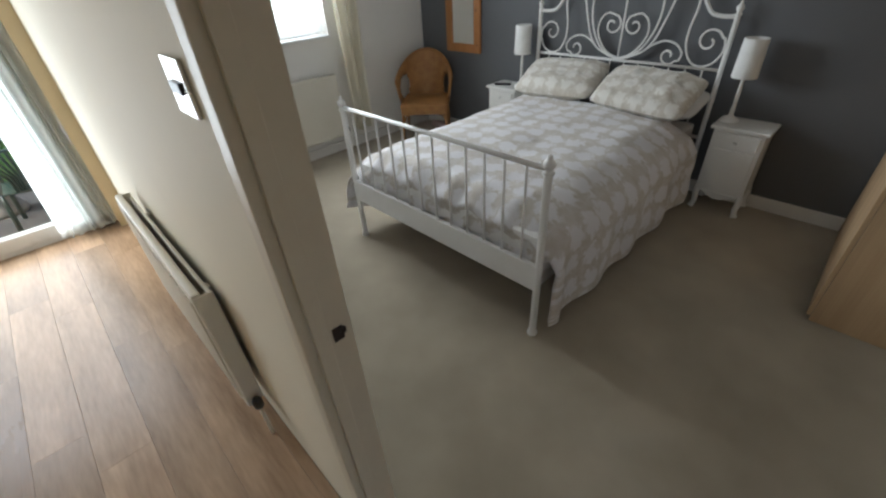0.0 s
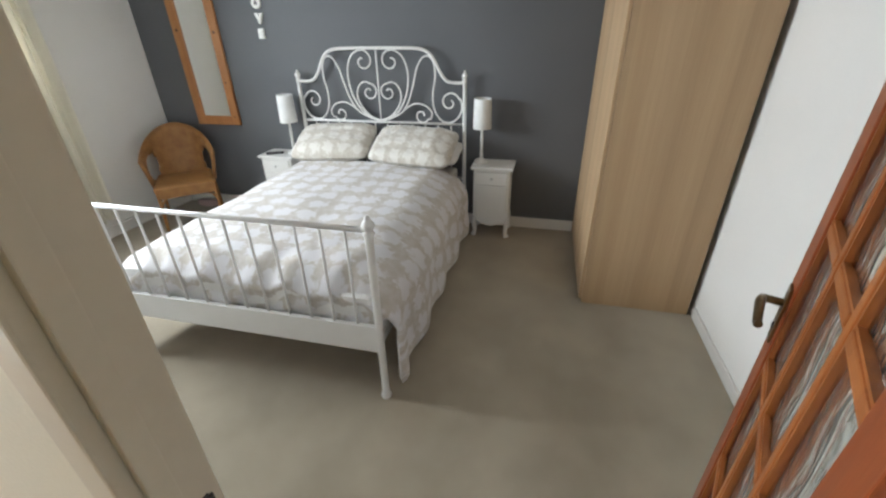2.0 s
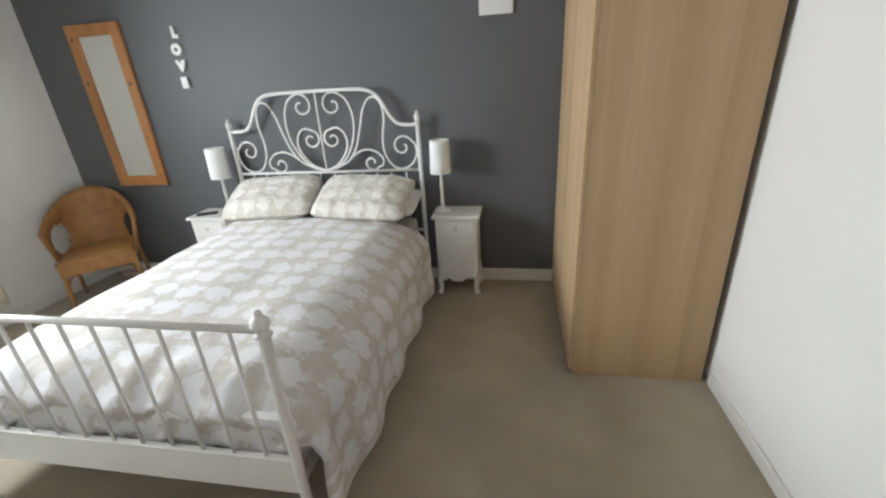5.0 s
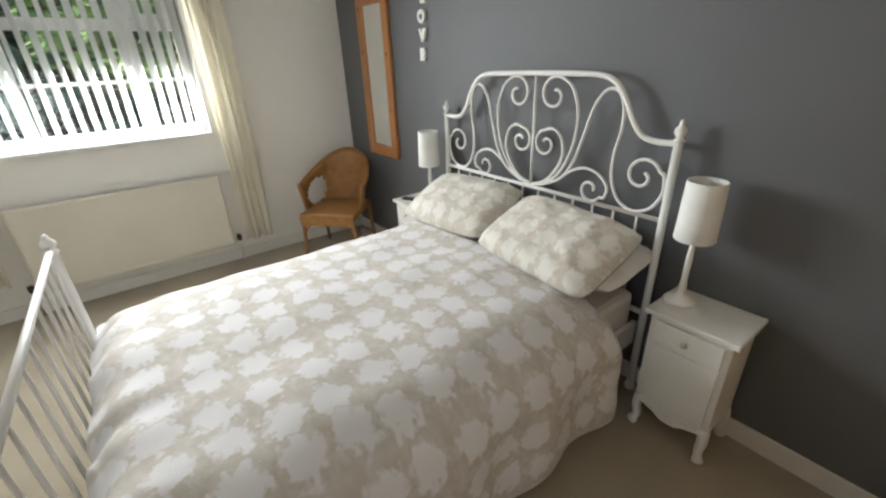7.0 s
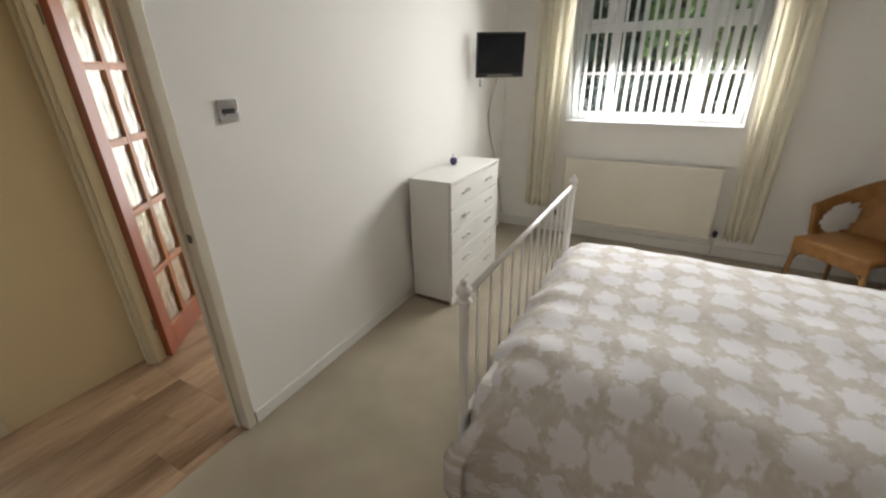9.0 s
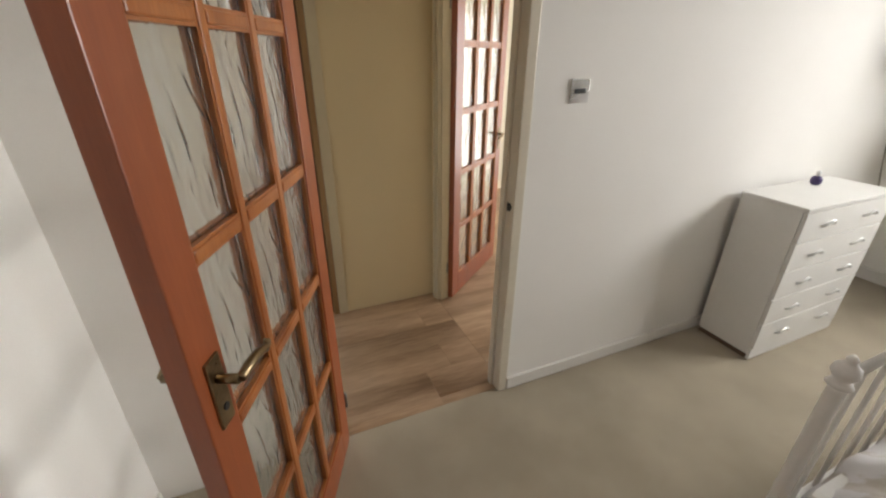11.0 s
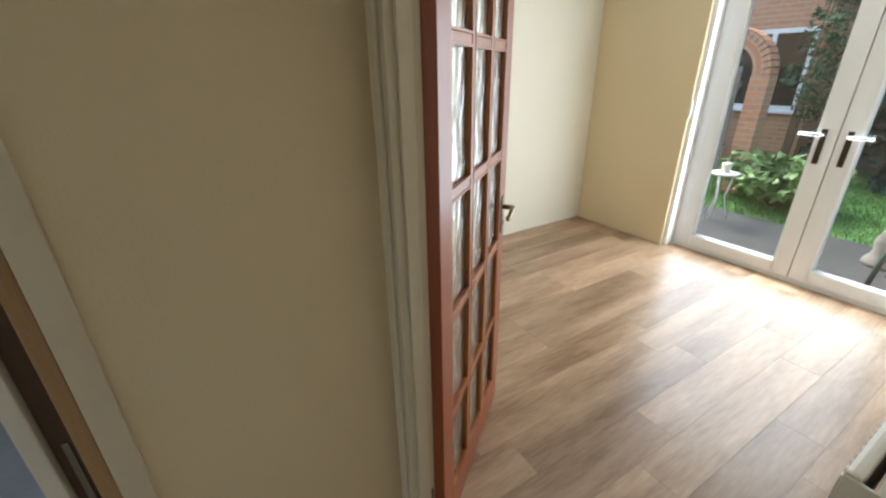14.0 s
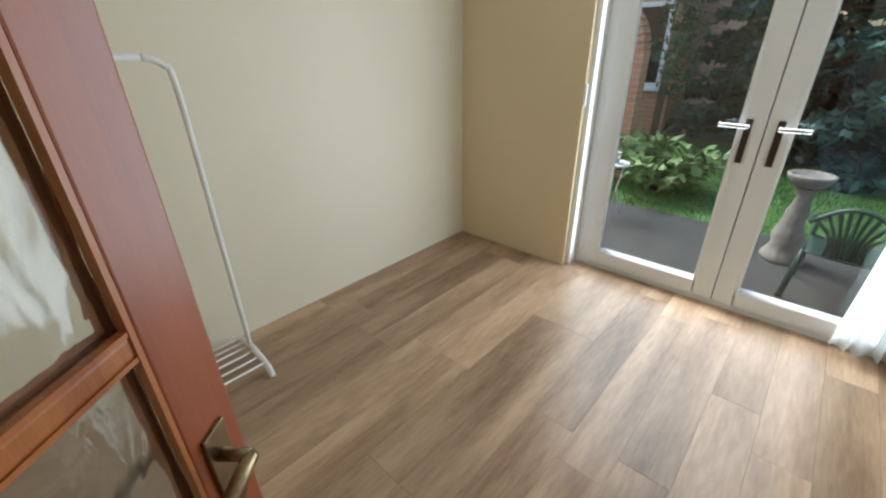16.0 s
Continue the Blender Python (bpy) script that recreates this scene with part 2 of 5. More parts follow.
veneer_strips(M_OAK)
M_PINE = mat("knotty_pine", (0.46, 0.215, 0.075), (0.36, 0.145, 0.045), scale=4, rough=0.45, bump=0.03, bscale=50, stretch=(3, 3, 0.5))
M_KNOT = mat("dark_knot", (0.12, 0.05, 0.02), rough=0.5)
M_RATTAN = mat("honey_rattan", (0.35, 0.172, 0.052), (0.245, 0.108, 0.029), scale=14, rough=0.5, bump=0.2, bscale=150)
M_BLACK = mat("black_plastic", (0.018, 0.018, 0.02), scale=8, rough=0.35, bump=0.02, bscale=200)
M_SCREEN = mat("dark_screen_glass", (0.012, 0.013, 0.016), (0.010, 0.011, 0.013), rough=0.12, rvar=0.03, bump=0)
M_CHROME = mat("brushed_chrome", (0.68, 0.67, 0.65), rough=0.27, metal=1, bump=0.01, bscale=300)
M_BRONZE = mat("dark_bronze_plate", (0.075, 0.055, 0.04), (0.05, 0.036, 0.026), rough=0.35, metal=0.7, bump=0.01, bscale=200)
M_BRASS = mat("aged_brass", (0.30, 0.225, 0.13), (0.17, 0.12, 0.065), scale=20, rough=0.3, metal=1, bump=0.02, bscale=200)
M_NICKEL = mat("satin_nickel", (0.74, 0.74, 0.73), rough=0.5, metal=0.55, bump=0.01, bscale=300)
M_STEEL = mat("dull_steel", (0.30, 0.29, 0.27), rough=0.4, metal=1)
M_CERAMIC = mat("white_ceramic", (0.85, 0.86, 0.86), rough=0.12, rvar=0.04, bump=0)
M_BATHWALL = mat("taupe_bathroom_paint", (0.27, 0.215, 0.165), (0.24, 0.19, 0.145), scale=1.5, rough=0.5, bump=0.03)
M_VINYL = mat("grey_vinyl", (0.36, 0.35, 0.35), (0.30, 0.29, 0.29), scale=5, rough=0.24, bump=0.02, bscale=40)
M_PINEJAMB = mat("bare_pine_jamb", (0.40, 0.25, 0.12), (0.30, 0.17, 0.075), scale=4, rough=0.6, bump=0.04, bscale=50, stretch=(4, 4, 0.4))
M_BRICK = brick_mat("orange_brick")
# Lit copy of the orange brick: strong daylight is put into its colour.
M_LIT_BRICK = brick_mat("lit_orange_brick", (0.66, 0.40, 0.25), (0.72, 0.46, 0.30), (0.66, 0.50, 0.38))
M_STONE = mat("weathered_cast_stone", (0.25, 0.225, 0.20), (0.16, 0.148, 0.13), scale=14, rough=0.9, bump=0.3, bscale=60)
M_TARMAC = mat("grey_patio_tarmac", (0.052, 0.052, 0.055), (0.030, 0.031, 0.030), scale=2.5, rough=0.85, bump=0.3, bscale=120)
M_GRASS = mat("lawn_green", (0.11, 0.225, 0.05), (0.07, 0.155, 0.034), scale=9, rough=0.9, bump=0.3, bscale=90)
M_GROUND = mat("garden_soil", (0.10, 0.085, 0.06), (0.07, 0.06, 0.04), scale=3, rough=0.95, bump=0.3, bscale=40)
M_CONIFER = mat("dark_conifer_foliage", (0.085, 0.155, 0.11), (0.045, 0.09, 0.068), scale=5, rough=0.75, bump=0)
M_BUSH = mat("light_green_leaf", (0.20, 0.31, 0.09), (0.12, 0.195, 0.055), scale=7, rough=0.55, bump=0)
M_IVY = mat("ivy_leaf", (0.07, 0.13, 0.055), (0.045, 0.09, 0.04), scale=7, rough=0.6, bump=0)
M_TRUNK = mat("brown_bark", (0.10, 0.07, 0.05), rough=0.95, bump=0.3, bscale=30)
M_GREENPL = mat("dark_green_plastic", (0.02, 0.05, 0.04), (0.016, 0.04, 0.032), rough=0.4, bump=0.02)
M_WHITEPL = mat("white_plastic", (0.8, 0.8, 0.8), rough=0.45, bump=0.0)
M_CABLE = mat("aged_white_cable", (0.42, 0.39, 0.33), (0.36, 0.33, 0.28), rough=0.5, bump=0)
M_PURPLE = mat("purple_plastic", (0.05, 0.03, 0.13), rough=0.3, bump=0.0)
M_PINK = mat("pale_pink_fabric", (0.55, 0.40, 0.38), rough=0.9, bump=0.1)
M_SLATE = mat("grey_roof_tile", (0.12, 0.11, 0.11), rough=0.85, bump=0.2, bscale=20)


def sheer_mat(name):
    m = mat(name, (0.86, 0.88, 0.86), scale=6, rough=0.9, bump=0.05, bscale=300)
    N, L = m.node_tree.nodes, m.node_tree.links
    b = N["Principled BSDF"]
    tr, mx = N.new("ShaderNodeBsdfTranslucent"), N.new("ShaderNodeMixShader")
    tp, m2 = N.new("ShaderNodeBsdfTransparent"), N.new("ShaderNodeMixShader")
    tr.inputs[0].default_value = (0.93, 0.96, 0.95, 1)
    mx.inputs[0].default_value, m2.inputs[0].default_value = 0.62, 0.36
    L.new(b.outputs[0], mx.inputs[1])
    L.new(tr.outputs[0], mx.inputs[2])
    L.new(mx.outputs[0], m2.inputs[1])
    L.new(tp.outputs[0], m2.inputs[2])
    L.new(m2.outputs[0], N["Material Output"].inputs[0])
    return m


def cloth_mat(name, c):
    m = mat(name, c, scale=6, rough=0.9, bump=0.06, bscale=300)
    N, L = m.node_tree.nodes, m.node_tree.links
    b = N["Principled BSDF"]
    tr, mx = N.new("ShaderNodeBsdfTranslucent"), N.new("ShaderNodeMixShader")
    tr.inputs[0].default_value = (*c, 1)
    mx.inputs[0].default_value = 0.62
    L.new(b.outputs[0], mx.inputs[1])
    L.new(tr.outputs[0], mx.inputs[2])
    L.new(mx.outputs[0], N["Material Output"].inputs[0])
    return m


M_SHEER = sheer_mat("sheer_white_voile")
M_CURTAIN = cloth_mat("cream_curtain_cloth", (0.90, 0.87, 0.78))
M_BLIND = cloth_mat("white_blind_fabric", (0.82, 0.83, 0.82))

# ---------------------------------------------------------------- mesh helpers


def box(bm, x0, x1, y0, y1, z0, z1, bevel=0.0, m=None):
    vs = bmesh.ops.create_cube(bm, size=1)["verts"]
    t = Matrix.Translation(((x0 + x1) / 2, (y0 + y1) / 2, (z0 + z1) / 2)) @ Matrix.Diagonal((abs(x1 - x0), abs(y1 - y0), abs(z1 - z0), 1))
    bmesh.ops.transform(bm, matrix=t, verts=vs)
    if bevel:
        es = {e for v in vs for e in v.link_edges}
        r = bmesh.ops.bevel(bm, geom=list(es), offset=bevel, segments=2, profile=0.6, affect='EDGES')
        vs = list({v for f in r["faces"] for v in f.verts} | {v for v in vs if v.is_valid})
    if m is not None:
        bmesh.ops.transform(bm, matrix=m, verts=vs)
    return vs


def tube(bm, pts, r, segs=8, closed=False):
    """A round bar along points; r is one radius or one a point."""
    pts = [Vector(p) for p in pts]
    n = len(pts)
    rs = r if isinstance(r, (list, tuple)) else [r] * n
    rings, up = [], None
    for i, p in enumerate(pts):
        if closed:
            d = pts[(i + 1) % n] - pts[i - 1]
        else:
            d = pts[min(i + 1, n - 1)] - pts[max(i - 1, 0)]
        d.normalize()
        if up is None:
            up = Vector((0, 0, 1)) if abs(d.z) < 0.9 else Vector((1, 0, 0))
        a = (up - d * up.dot(d)).normalized()
        up = a
        b = d.cross(a)
        rings.append([bm.verts.new(p + (a * math.cos(2 * math.pi * k / segs) + b * math.sin(2 * math.pi * k / segs)) * rs[i]) for k in range(segs)])
    for i in range(n if closed else n - 1):
        q = rings[(i + 1) % n]
        for k in range(segs):
            f = bm.faces.new((rings[i][k], rings[i][(k + 1) % segs], q[(k + 1) % segs], q[k]))
            f.smooth = True
    if not closed:
        bm.faces.new(rings[0][::-1])
        bm.faces.new(rings[-1])


def lathe(bm, prof, segs=16, at=(0, 0, 0)):
    """A turned shape: (radius, height) pairs from below to above."""
    rings = []
    for r, z in prof:
        rings.append([bm.verts.new((at[0] + r * math.cos(2 * math.pi * k / segs), at[1] + r * math.sin(2 * math.pi * k / segs), at[2] + z)) for k in range(segs)])
    for a, b in zip(rings, rings[1:]):
        for k in range(segs):
            f = bm.faces.new((a[k], a[(k + 1) % segs], b[(k + 1) % segs], b[k]))
            f.smooth = True
    bm.faces.new(rings[0][::-1])
    bm.faces.new(rings[-1])


def surface(bm, nu, nv, fn, uv=None):
    """A grid of nu by nv cells, with fn(u, v) giving places."""
    g = [[bm.verts.new(fn(i / nu, j / nv)) for j in range(nv + 1)] for i in range(nu + 1)]
    lay = bm.loops.layers.uv.verify() if uv else None
    for i in range(nu):
        for j in range(nv):
            f = bm.faces.new((g[i][j], g[i + 1][j], g[i + 1][j + 1], g[i][j + 1]))
            f.smooth = True
            if uv:
                for lp, (a, b) in zip(f.loops, ((i, j), (i + 1, j), (i + 1, j + 1), (i, j + 1))):
                    lp[lay].uv = uv(a / nu, b / nv)
    return g


def spline(keys, n=8):
    """Catmull-Rom through keys."""
    keys = [Vector(k) for k in keys]
    k = [keys[0] * 2 - keys[1], *keys, keys[-1] * 2 - keys[-2]]
    out = []
    for i in range(1, len(k) - 2):
        for s in range(n):
            t = s / n
            out.append(0.5 * (2 * k[i] + (k[i + 1] - k[i - 1]) * t + (2 * k[i - 1] - 5 * k[i] + 4 * k[i + 1] - k[i + 2]) * t * t
                              + (3 * k[i] - k[i - 1] - 3 * k[i + 1] + k[i + 2]) * t ** 3))
    out.append(keys[-1])
    return out


def mesh_from(name, bm, material):
    me = bpy.data.meshes.new(name)
    bmesh.ops.recalc_face_normals(bm, faces=bm.faces)
    bm.to_mesh(me)
    bm.free()
    me.materials.append(material)
    return me


def part(name, bm, material, parent, label=""):
    ob = new(name, mesh_from(name, bm, material))
    ob.parent = parent
    if label:
        tagged(ob, label)
    return ob


def share(name, me, parent, m):
    """One more piece on a mesh that is there already."""
    ob = new(name, me)
    ob.parent = parent
    ob.matrix_local = m
    return ob


def thing(name, m, label, category, group=""):
    ob = new(name)
    ob.empty_display_size = 0.05
    ob.matrix_world = m
    return tagged(ob, label, category, group)


def single(name, bm, material, label, category, m=None, group=""):
    ob = new(name, mesh_from(name, bm, material))
    if m is not None:
        ob.matrix_world = m
    return tagged(ob, label, category, group)


def structure(name, bm, material, label, category="wall"):
    return tagged(new(name, mesh_from(name, bm, material)), label, category, kind="structure")


def boxes(*bs, bevel=0.0):
    bm = bmesh.new()
    for b in bs:
        box(bm, *b, bevel=bevel)
    return bm

# ---------------------------------------------------------------- the shell
CEIL = 2.37
GREY_Y, WEST_X, EAST_X = 2.10, -3.0, 1.64
PART_N, PART_S = -1.045, -1.135
SOUTH_Y, DIN_W = -4.06, -3.035
HALL_S = -2.04

structure("carpet_floor", boxes((WEST_X - 0.02, EAST_X + 0.02, -1.062, GREY_Y + 0.02, -0.12, 0.0)), M_CARPET, "worn beige looped carpet over the bedroom floor", "carpet")
structure("bathroom_floor", boxes((0.13, 2.6, SOUTH_Y - 0.02, HALL_S - 0.05, -0.12, 0.0)), M_VINYL, "glossy grey vinyl bathroom floor", "floor")
structure("wall_north", boxes((WEST_X - 0.27, EAST_X + 0.1, GREY_Y, GREY_Y + 0.12, -0.12, CEIL)), M_GREY_WALL, "slate grey painted bedroom feature wall behind the bed")
structure("wall_east", boxes((EAST_X, EAST_X + 0.1, PART_N, GREY_Y, -0.12, CEIL)), M_WHITE_WALL, "plain white painted bedroom wall")
WY0, WY1, WZ0, WZ1 = -0.44, 0.92, 1.07, 2.14
structure("wall_west", boxes((WEST_X - 0.27, WEST_X, PART_S, WY0, -0.12, CEIL), (WEST_X - 0.27, WEST_X, WY1, GREY_Y, -0.12, CEIL),
                             (WEST_X - 0.27, WEST_X, WY0, WY1, -0.12, WZ0), (WEST_X - 0.27, WEST_X, WY0, WY1, WZ1, CEIL)), M_WHITE_WALL,
          "white painted bedroom wall with the window in it")
# the partition: white on the bedroom side, cream behind
DX0, DX1, DTOP = 0.187, 0.988, 2.03
structure("wall_south", boxes((WEST_X, 0.142, -1.09, PART_N, -0.12, CEIL), (1.015, EAST_X + 0.1, -1.09, PART_N, -0.12, CEIL),
                              (0.142, 1.015, -1.09, PART_N, DTOP + 0.06, CEIL)), M_WHITE_WALL, "white painted bedroom partition with the doorway in it")
structure("wall_hall_north", boxes((DIN_W, 0.142, PART_S, -1.0905, -0.12, CEIL), (1.015, 2.7, PART_S, -1.0905, -0.12, CEIL),
                                   (0.142, 1.015, PART_S, -1.0905, DTOP + 0.06, CEIL)), M_MAGNOLIA, "pale cream partition between hall and bedroom")
FY0, FY1, FTOP = -3.08, -1.22, 2.12
structure("wall_facade", boxes((DIN_W - 0.25, DIN_W, SOUTH_Y - 0.1, FY0, -0.3, CEIL), (DIN_W - 0.25, DIN_W, FY1, PART_S - 0.0005, -0.3, CEIL),
                               (DIN_W - 0.25, DIN_W, FY0, FY1, FTOP, CEIL), (DIN_W - 0.25, DIN_W + 0.0, FY0, FY1, -0.3, -0.02)), M_CREAM_WALL,
          "cream wall around the garden doors")
structure("wall_dining_south", boxes((DIN_W, 0.03, SOUTH_Y - 0.12, SOUTH_Y, -0.12, CEIL)), M_MAGNOLIA, "pale cream painted wall of the empty room")
D2Y0, D2Y1 = -1.945, -1.139
structure("wall_dining_east", boxes((0.03, 0.134, SOUTH_Y, D2Y0 - 0.06, -0.12, CEIL), (0.03, 0.134, D2Y0 - 0.06, PART_S - 0.0005, DTOP + 0.05, CEIL)),
          M_CREAM_WALL, "cream wall between hall and empty room")
structure("wall_hall_south", boxes((0.134, 0.79, HALL_S - 0.1, HALL_S, -0.12, CEIL), (1.45, 2.7, HALL_S - 0.1, HALL_S, -0.12, CEIL),
                                   (0.79, 1.45, HALL_S - 0.1, HALL_S, 2.03, CEIL)), M_CREAM_WALL, "cream hall wall with the bathroom doorway")
# Unseen end wall; its opening is invented to let the fill lamp in.
structure("wall_hall_east", boxes((2.6, 2.7, SOUTH_Y, -1.98, -0.12, CEIL), (2.6, 2.7, -1.2, PART_S, -0.12, CEIL), (2.6, 2.7, -1.98, -1.2, 2.03, CEIL)), M_CREAM_WALL, "unseen cream end wall of the hall, with an opening added for fill light")
BX0, BX1, BZ0, BZ1 = 1.29, 1.88, 1.21, 2.1
structure("wall_bath_south", boxes((0.134, BX0, SOUTH_Y - 0.25, SOUTH_Y, -0.12, CEIL), (BX1, 2.7, SOUTH_Y - 0.25, SOUTH_Y, -0.12, CEIL),
                                   (BX0, BX1, SOUTH_Y - 0.25, SOUTH_Y, -0.12, BZ0), (BX0, BX1, SOUTH_Y - 0.25, SOUTH_Y, BZ1, CEIL)), M_BATHWALL,
          "taupe bathroom wall with a small window")
structure("wall_bath_lining", boxes((0.1345, 0.15, SOUTH_Y, HALL_S - 0.101, 0, CEIL), (2.585, 2.5995, SOUTH_Y, HALL_S - 0.101, 0, CEIL),
                                    (0.15, 0.79, HALL_S - 0.115, HALL_S - 0.101, 0, CEIL), (1.45, 2.585, HALL_S - 0.115, HALL_S - 0.101, 0, CEIL)), M_BATHWALL,
          "taupe painted bathroom walls")
structure("ceiling", boxes((-3.3, 2.75, -4.3, 2.25, CEIL, CEIL + 0.1)), M_CEILING, "plain white ceiling", "ceiling")


def coving(name, x0, y0, x1, y1, nx, ny):
    """A concave plaster cove between wall and ceiling; (nx, ny) points into the room."""
    bm = bmesh.new()
    prof = [(0, -0.115), (0.012, -0.115), (0.02, -0.09)] + [(0.02 + 0.085 * (1 - math.cos(a)), -0.09 + 0.075 * math.sin(a)) for a in
                                                            [math.pi / 2 * k / 6 for k in range(1, 7)]] + [(0.115, -0.003), (0, -0.003)]
    ends = [[bm.verts.new((x + nx * d, y + ny * d, CEIL + h)) for d, h in prof] for x, y in ((x0, y0), (x1, y1))]
    for k in range(len(prof)):
        q = (k + 1) % len(prof)
        bm.faces.new((ends[0][k], ends[0][q], ends[1][q], ends[1][k]))
    bm.faces.new(ends[0])
    bm.faces.new(ends[1][::-1])
    structure(name, bm, M_CEILING, "white plaster coving", "coving")


coving("coving_north", WEST_X, GREY_Y - 0.001, EAST_X, GREY_Y - 0.001, 0, -1)
coving("coving_west", WEST_X + 0.001, PART_N, WEST_X + 0.001, GREY_Y - 0.12, 1, 0)
coving("coving_south", WEST_X + 0.12, PART_N + 0.001, EAST_X, PART_N + 0.001, 0, 1)


def skirting(name, x0, x1, y0, y1, material, h=0.095, label="white painted skirting board"):
    bm = boxes((x0, x1, y0, y1, 0.001, h), bevel=0.004)
    structure(name, bm, material, label, "skirting")


skirting("baseboard_north", WEST_X + 0.018, 0.955, GREY_Y - 0.016, GREY_Y - 0.0005, M_SKIRT)
skirting("baseboard_west", WEST_X + 0.0005, WEST_X + 0.016, PART_N + 0.018, GREY_Y - 0.018, M_SKIRT)
skirting("baseboard_south", WEST_X + 0.018, 0.14, PART_N + 0.0005, PART_N + 0.014, M_SKIRT, 0.07)
skirting("baseboard_east", EAST_X - 0.014, EAST_X - 0.0005, PART_N + 0.018, 0.99, M_SKIRT, 0.07)

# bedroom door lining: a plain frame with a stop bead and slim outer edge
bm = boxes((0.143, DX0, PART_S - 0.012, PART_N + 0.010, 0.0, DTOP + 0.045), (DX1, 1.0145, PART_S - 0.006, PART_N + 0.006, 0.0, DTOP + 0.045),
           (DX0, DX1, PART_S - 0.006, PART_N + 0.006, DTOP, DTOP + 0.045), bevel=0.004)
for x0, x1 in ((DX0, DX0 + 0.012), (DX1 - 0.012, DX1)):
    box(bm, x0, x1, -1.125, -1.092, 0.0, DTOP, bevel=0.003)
structure("door_frame_bedroom", bm, M_JAMB, "cream painted door lining with a stop bead, its colour darkened for shade", "door frame")
bm = boxes((0.026, 0.139, D2Y0 - 0.06, D2Y0, 0.0, DTOP + 0.04), (0.026, 0.139, D2Y0, D2Y1, DTOP, DTOP + 0.04), bevel=0.004)
box(bm, 0.085, 0.118, D2Y0, D2Y0 + 0.012, 0, DTOP, bevel=0.003)
box(bm, 0.139, 0.149, D2Y0 - 0.050, D2Y0 - 0.022, 0, DTOP + 0.05, bevel=0.004)
structure("door_frame_dining", bm, M_CREAM_GLOSS, "cream painted door frame with moulded edge", "door frame")
bm = boxes((0.791, 0.822, HALL_S - 0.1, HALL_S + 0.006, 0, 2.02), bevel=0.003)
bath_jamb = structure("door_frame_bathroom", bm, M_PINEJAMB, "bare pine pocket of a sliding bathroom door", "door frame")
part("door_slot", boxes((0.823, 0.868, HALL_S - 0.085, HALL_S - 0.03, 0.002, 2.02)), M_LAM_GAP, bath_jamb, "dark slot for the sliding door")
bm = bmesh.new()
for z0 in (0.12, 0.62, 1.25):
    box(bm, 0.84, 0.852, HALL_S - 0.03, HALL_S - 0.026, z0, z0 + 0.22, bevel=0.001)
part("metal_track", bm, M_STEEL, bath_jamb, "thin steel guide strip")
part("white_stop", boxes((0.869, 0.9, HALL_S - 0.098, HALL_S - 0.004, 0.001, 2.02), bevel=0.003), M_GLOSS, bath_jamb)
part("white_jamb", boxes((1.385, 1.449, HALL_S - 0.098, HALL_S + 0.008, 0.001, 2.02), bevel=0.004), M_GLOSS, bath_jamb)
part("head", boxes((0.822, 1.385, HALL_S - 0.098, HALL_S + 0.004, 1.99, 2.029), bevel=0.003), M_GLOSS, bath_jamb)
structure("trim_bathroom", boxes((0.735, 0.7905, HALL_S + 0.0003, HALL_S + 0.009, 0.001, 2.05), bevel=0.003), M_CREAM_GLOSS, "cream painted trim beside the bathroom doorway", "trim")
structure("threshold_bathroom", boxes((0.869, 1.386, HALL_S - 0.1, HALL_S - 0.035, 0.0005, 0.006)), M_GLOSS, "thin white threshold strip", "threshold")

# door keeps let into the frames
bm = boxes((DX0 + 0.0005, DX0 + 0.003, -1.082, -1.058, 0.955, 0.99))
box(bm, DX0 - 0.002, DX0 + 0.004, -1.066, -1.052, 0.967, 0.982)
single("door_keep", bm, M_BLACK, "worn dark steel keep plate in the door frame", "door keep")


# ---------------------------------------------------------------- glazed mahogany doors
def lever(parent, x, z, side, y):
    """A scrolled lever on a small backplate; side is the face it stands on."""
    bm = boxes((x - 0.021, x + 0.021, min(y, y + side * 0.006), max(y, y + side * 0.006), z - 0.075, z + 0.075), bevel=0.002)
    h = part("handle", bm, M_BRASS, parent, "aged brass lever handle on a backplate")
    bm = bmesh.new()
    tube(bm, [(x, y + side * 0.004, z + 0.03), (x, y + side * 0.045, z + 0.03)], 0.0095, 10)
    pts = spline([(x, y + side * 0.046, z + 0.03), (x - 0.03, y + side * 0.05, z + 0.036), (x - 0.07, y + side * 0.05, z + 0.03),
                  (x - 0.105, y + side * 0.048, z + 0.018), (x - 0.118, y + side * 0.046, z + 0.026)], 5)
    tube(bm, pts, [0.0105 - 0.004 * abs(i / len(pts) - 0.3) for i in range(len(pts))], 8)
    part("lever", bm, M_BRASS, h)
    bm = bmesh.new()
    tube(bm, [(x, y + side * 0.004, z - 0.035), (x, y + side * 0.009, z - 0.035)], 0.008, 10)
    part("keyhole", bm, M_BLACK, h)


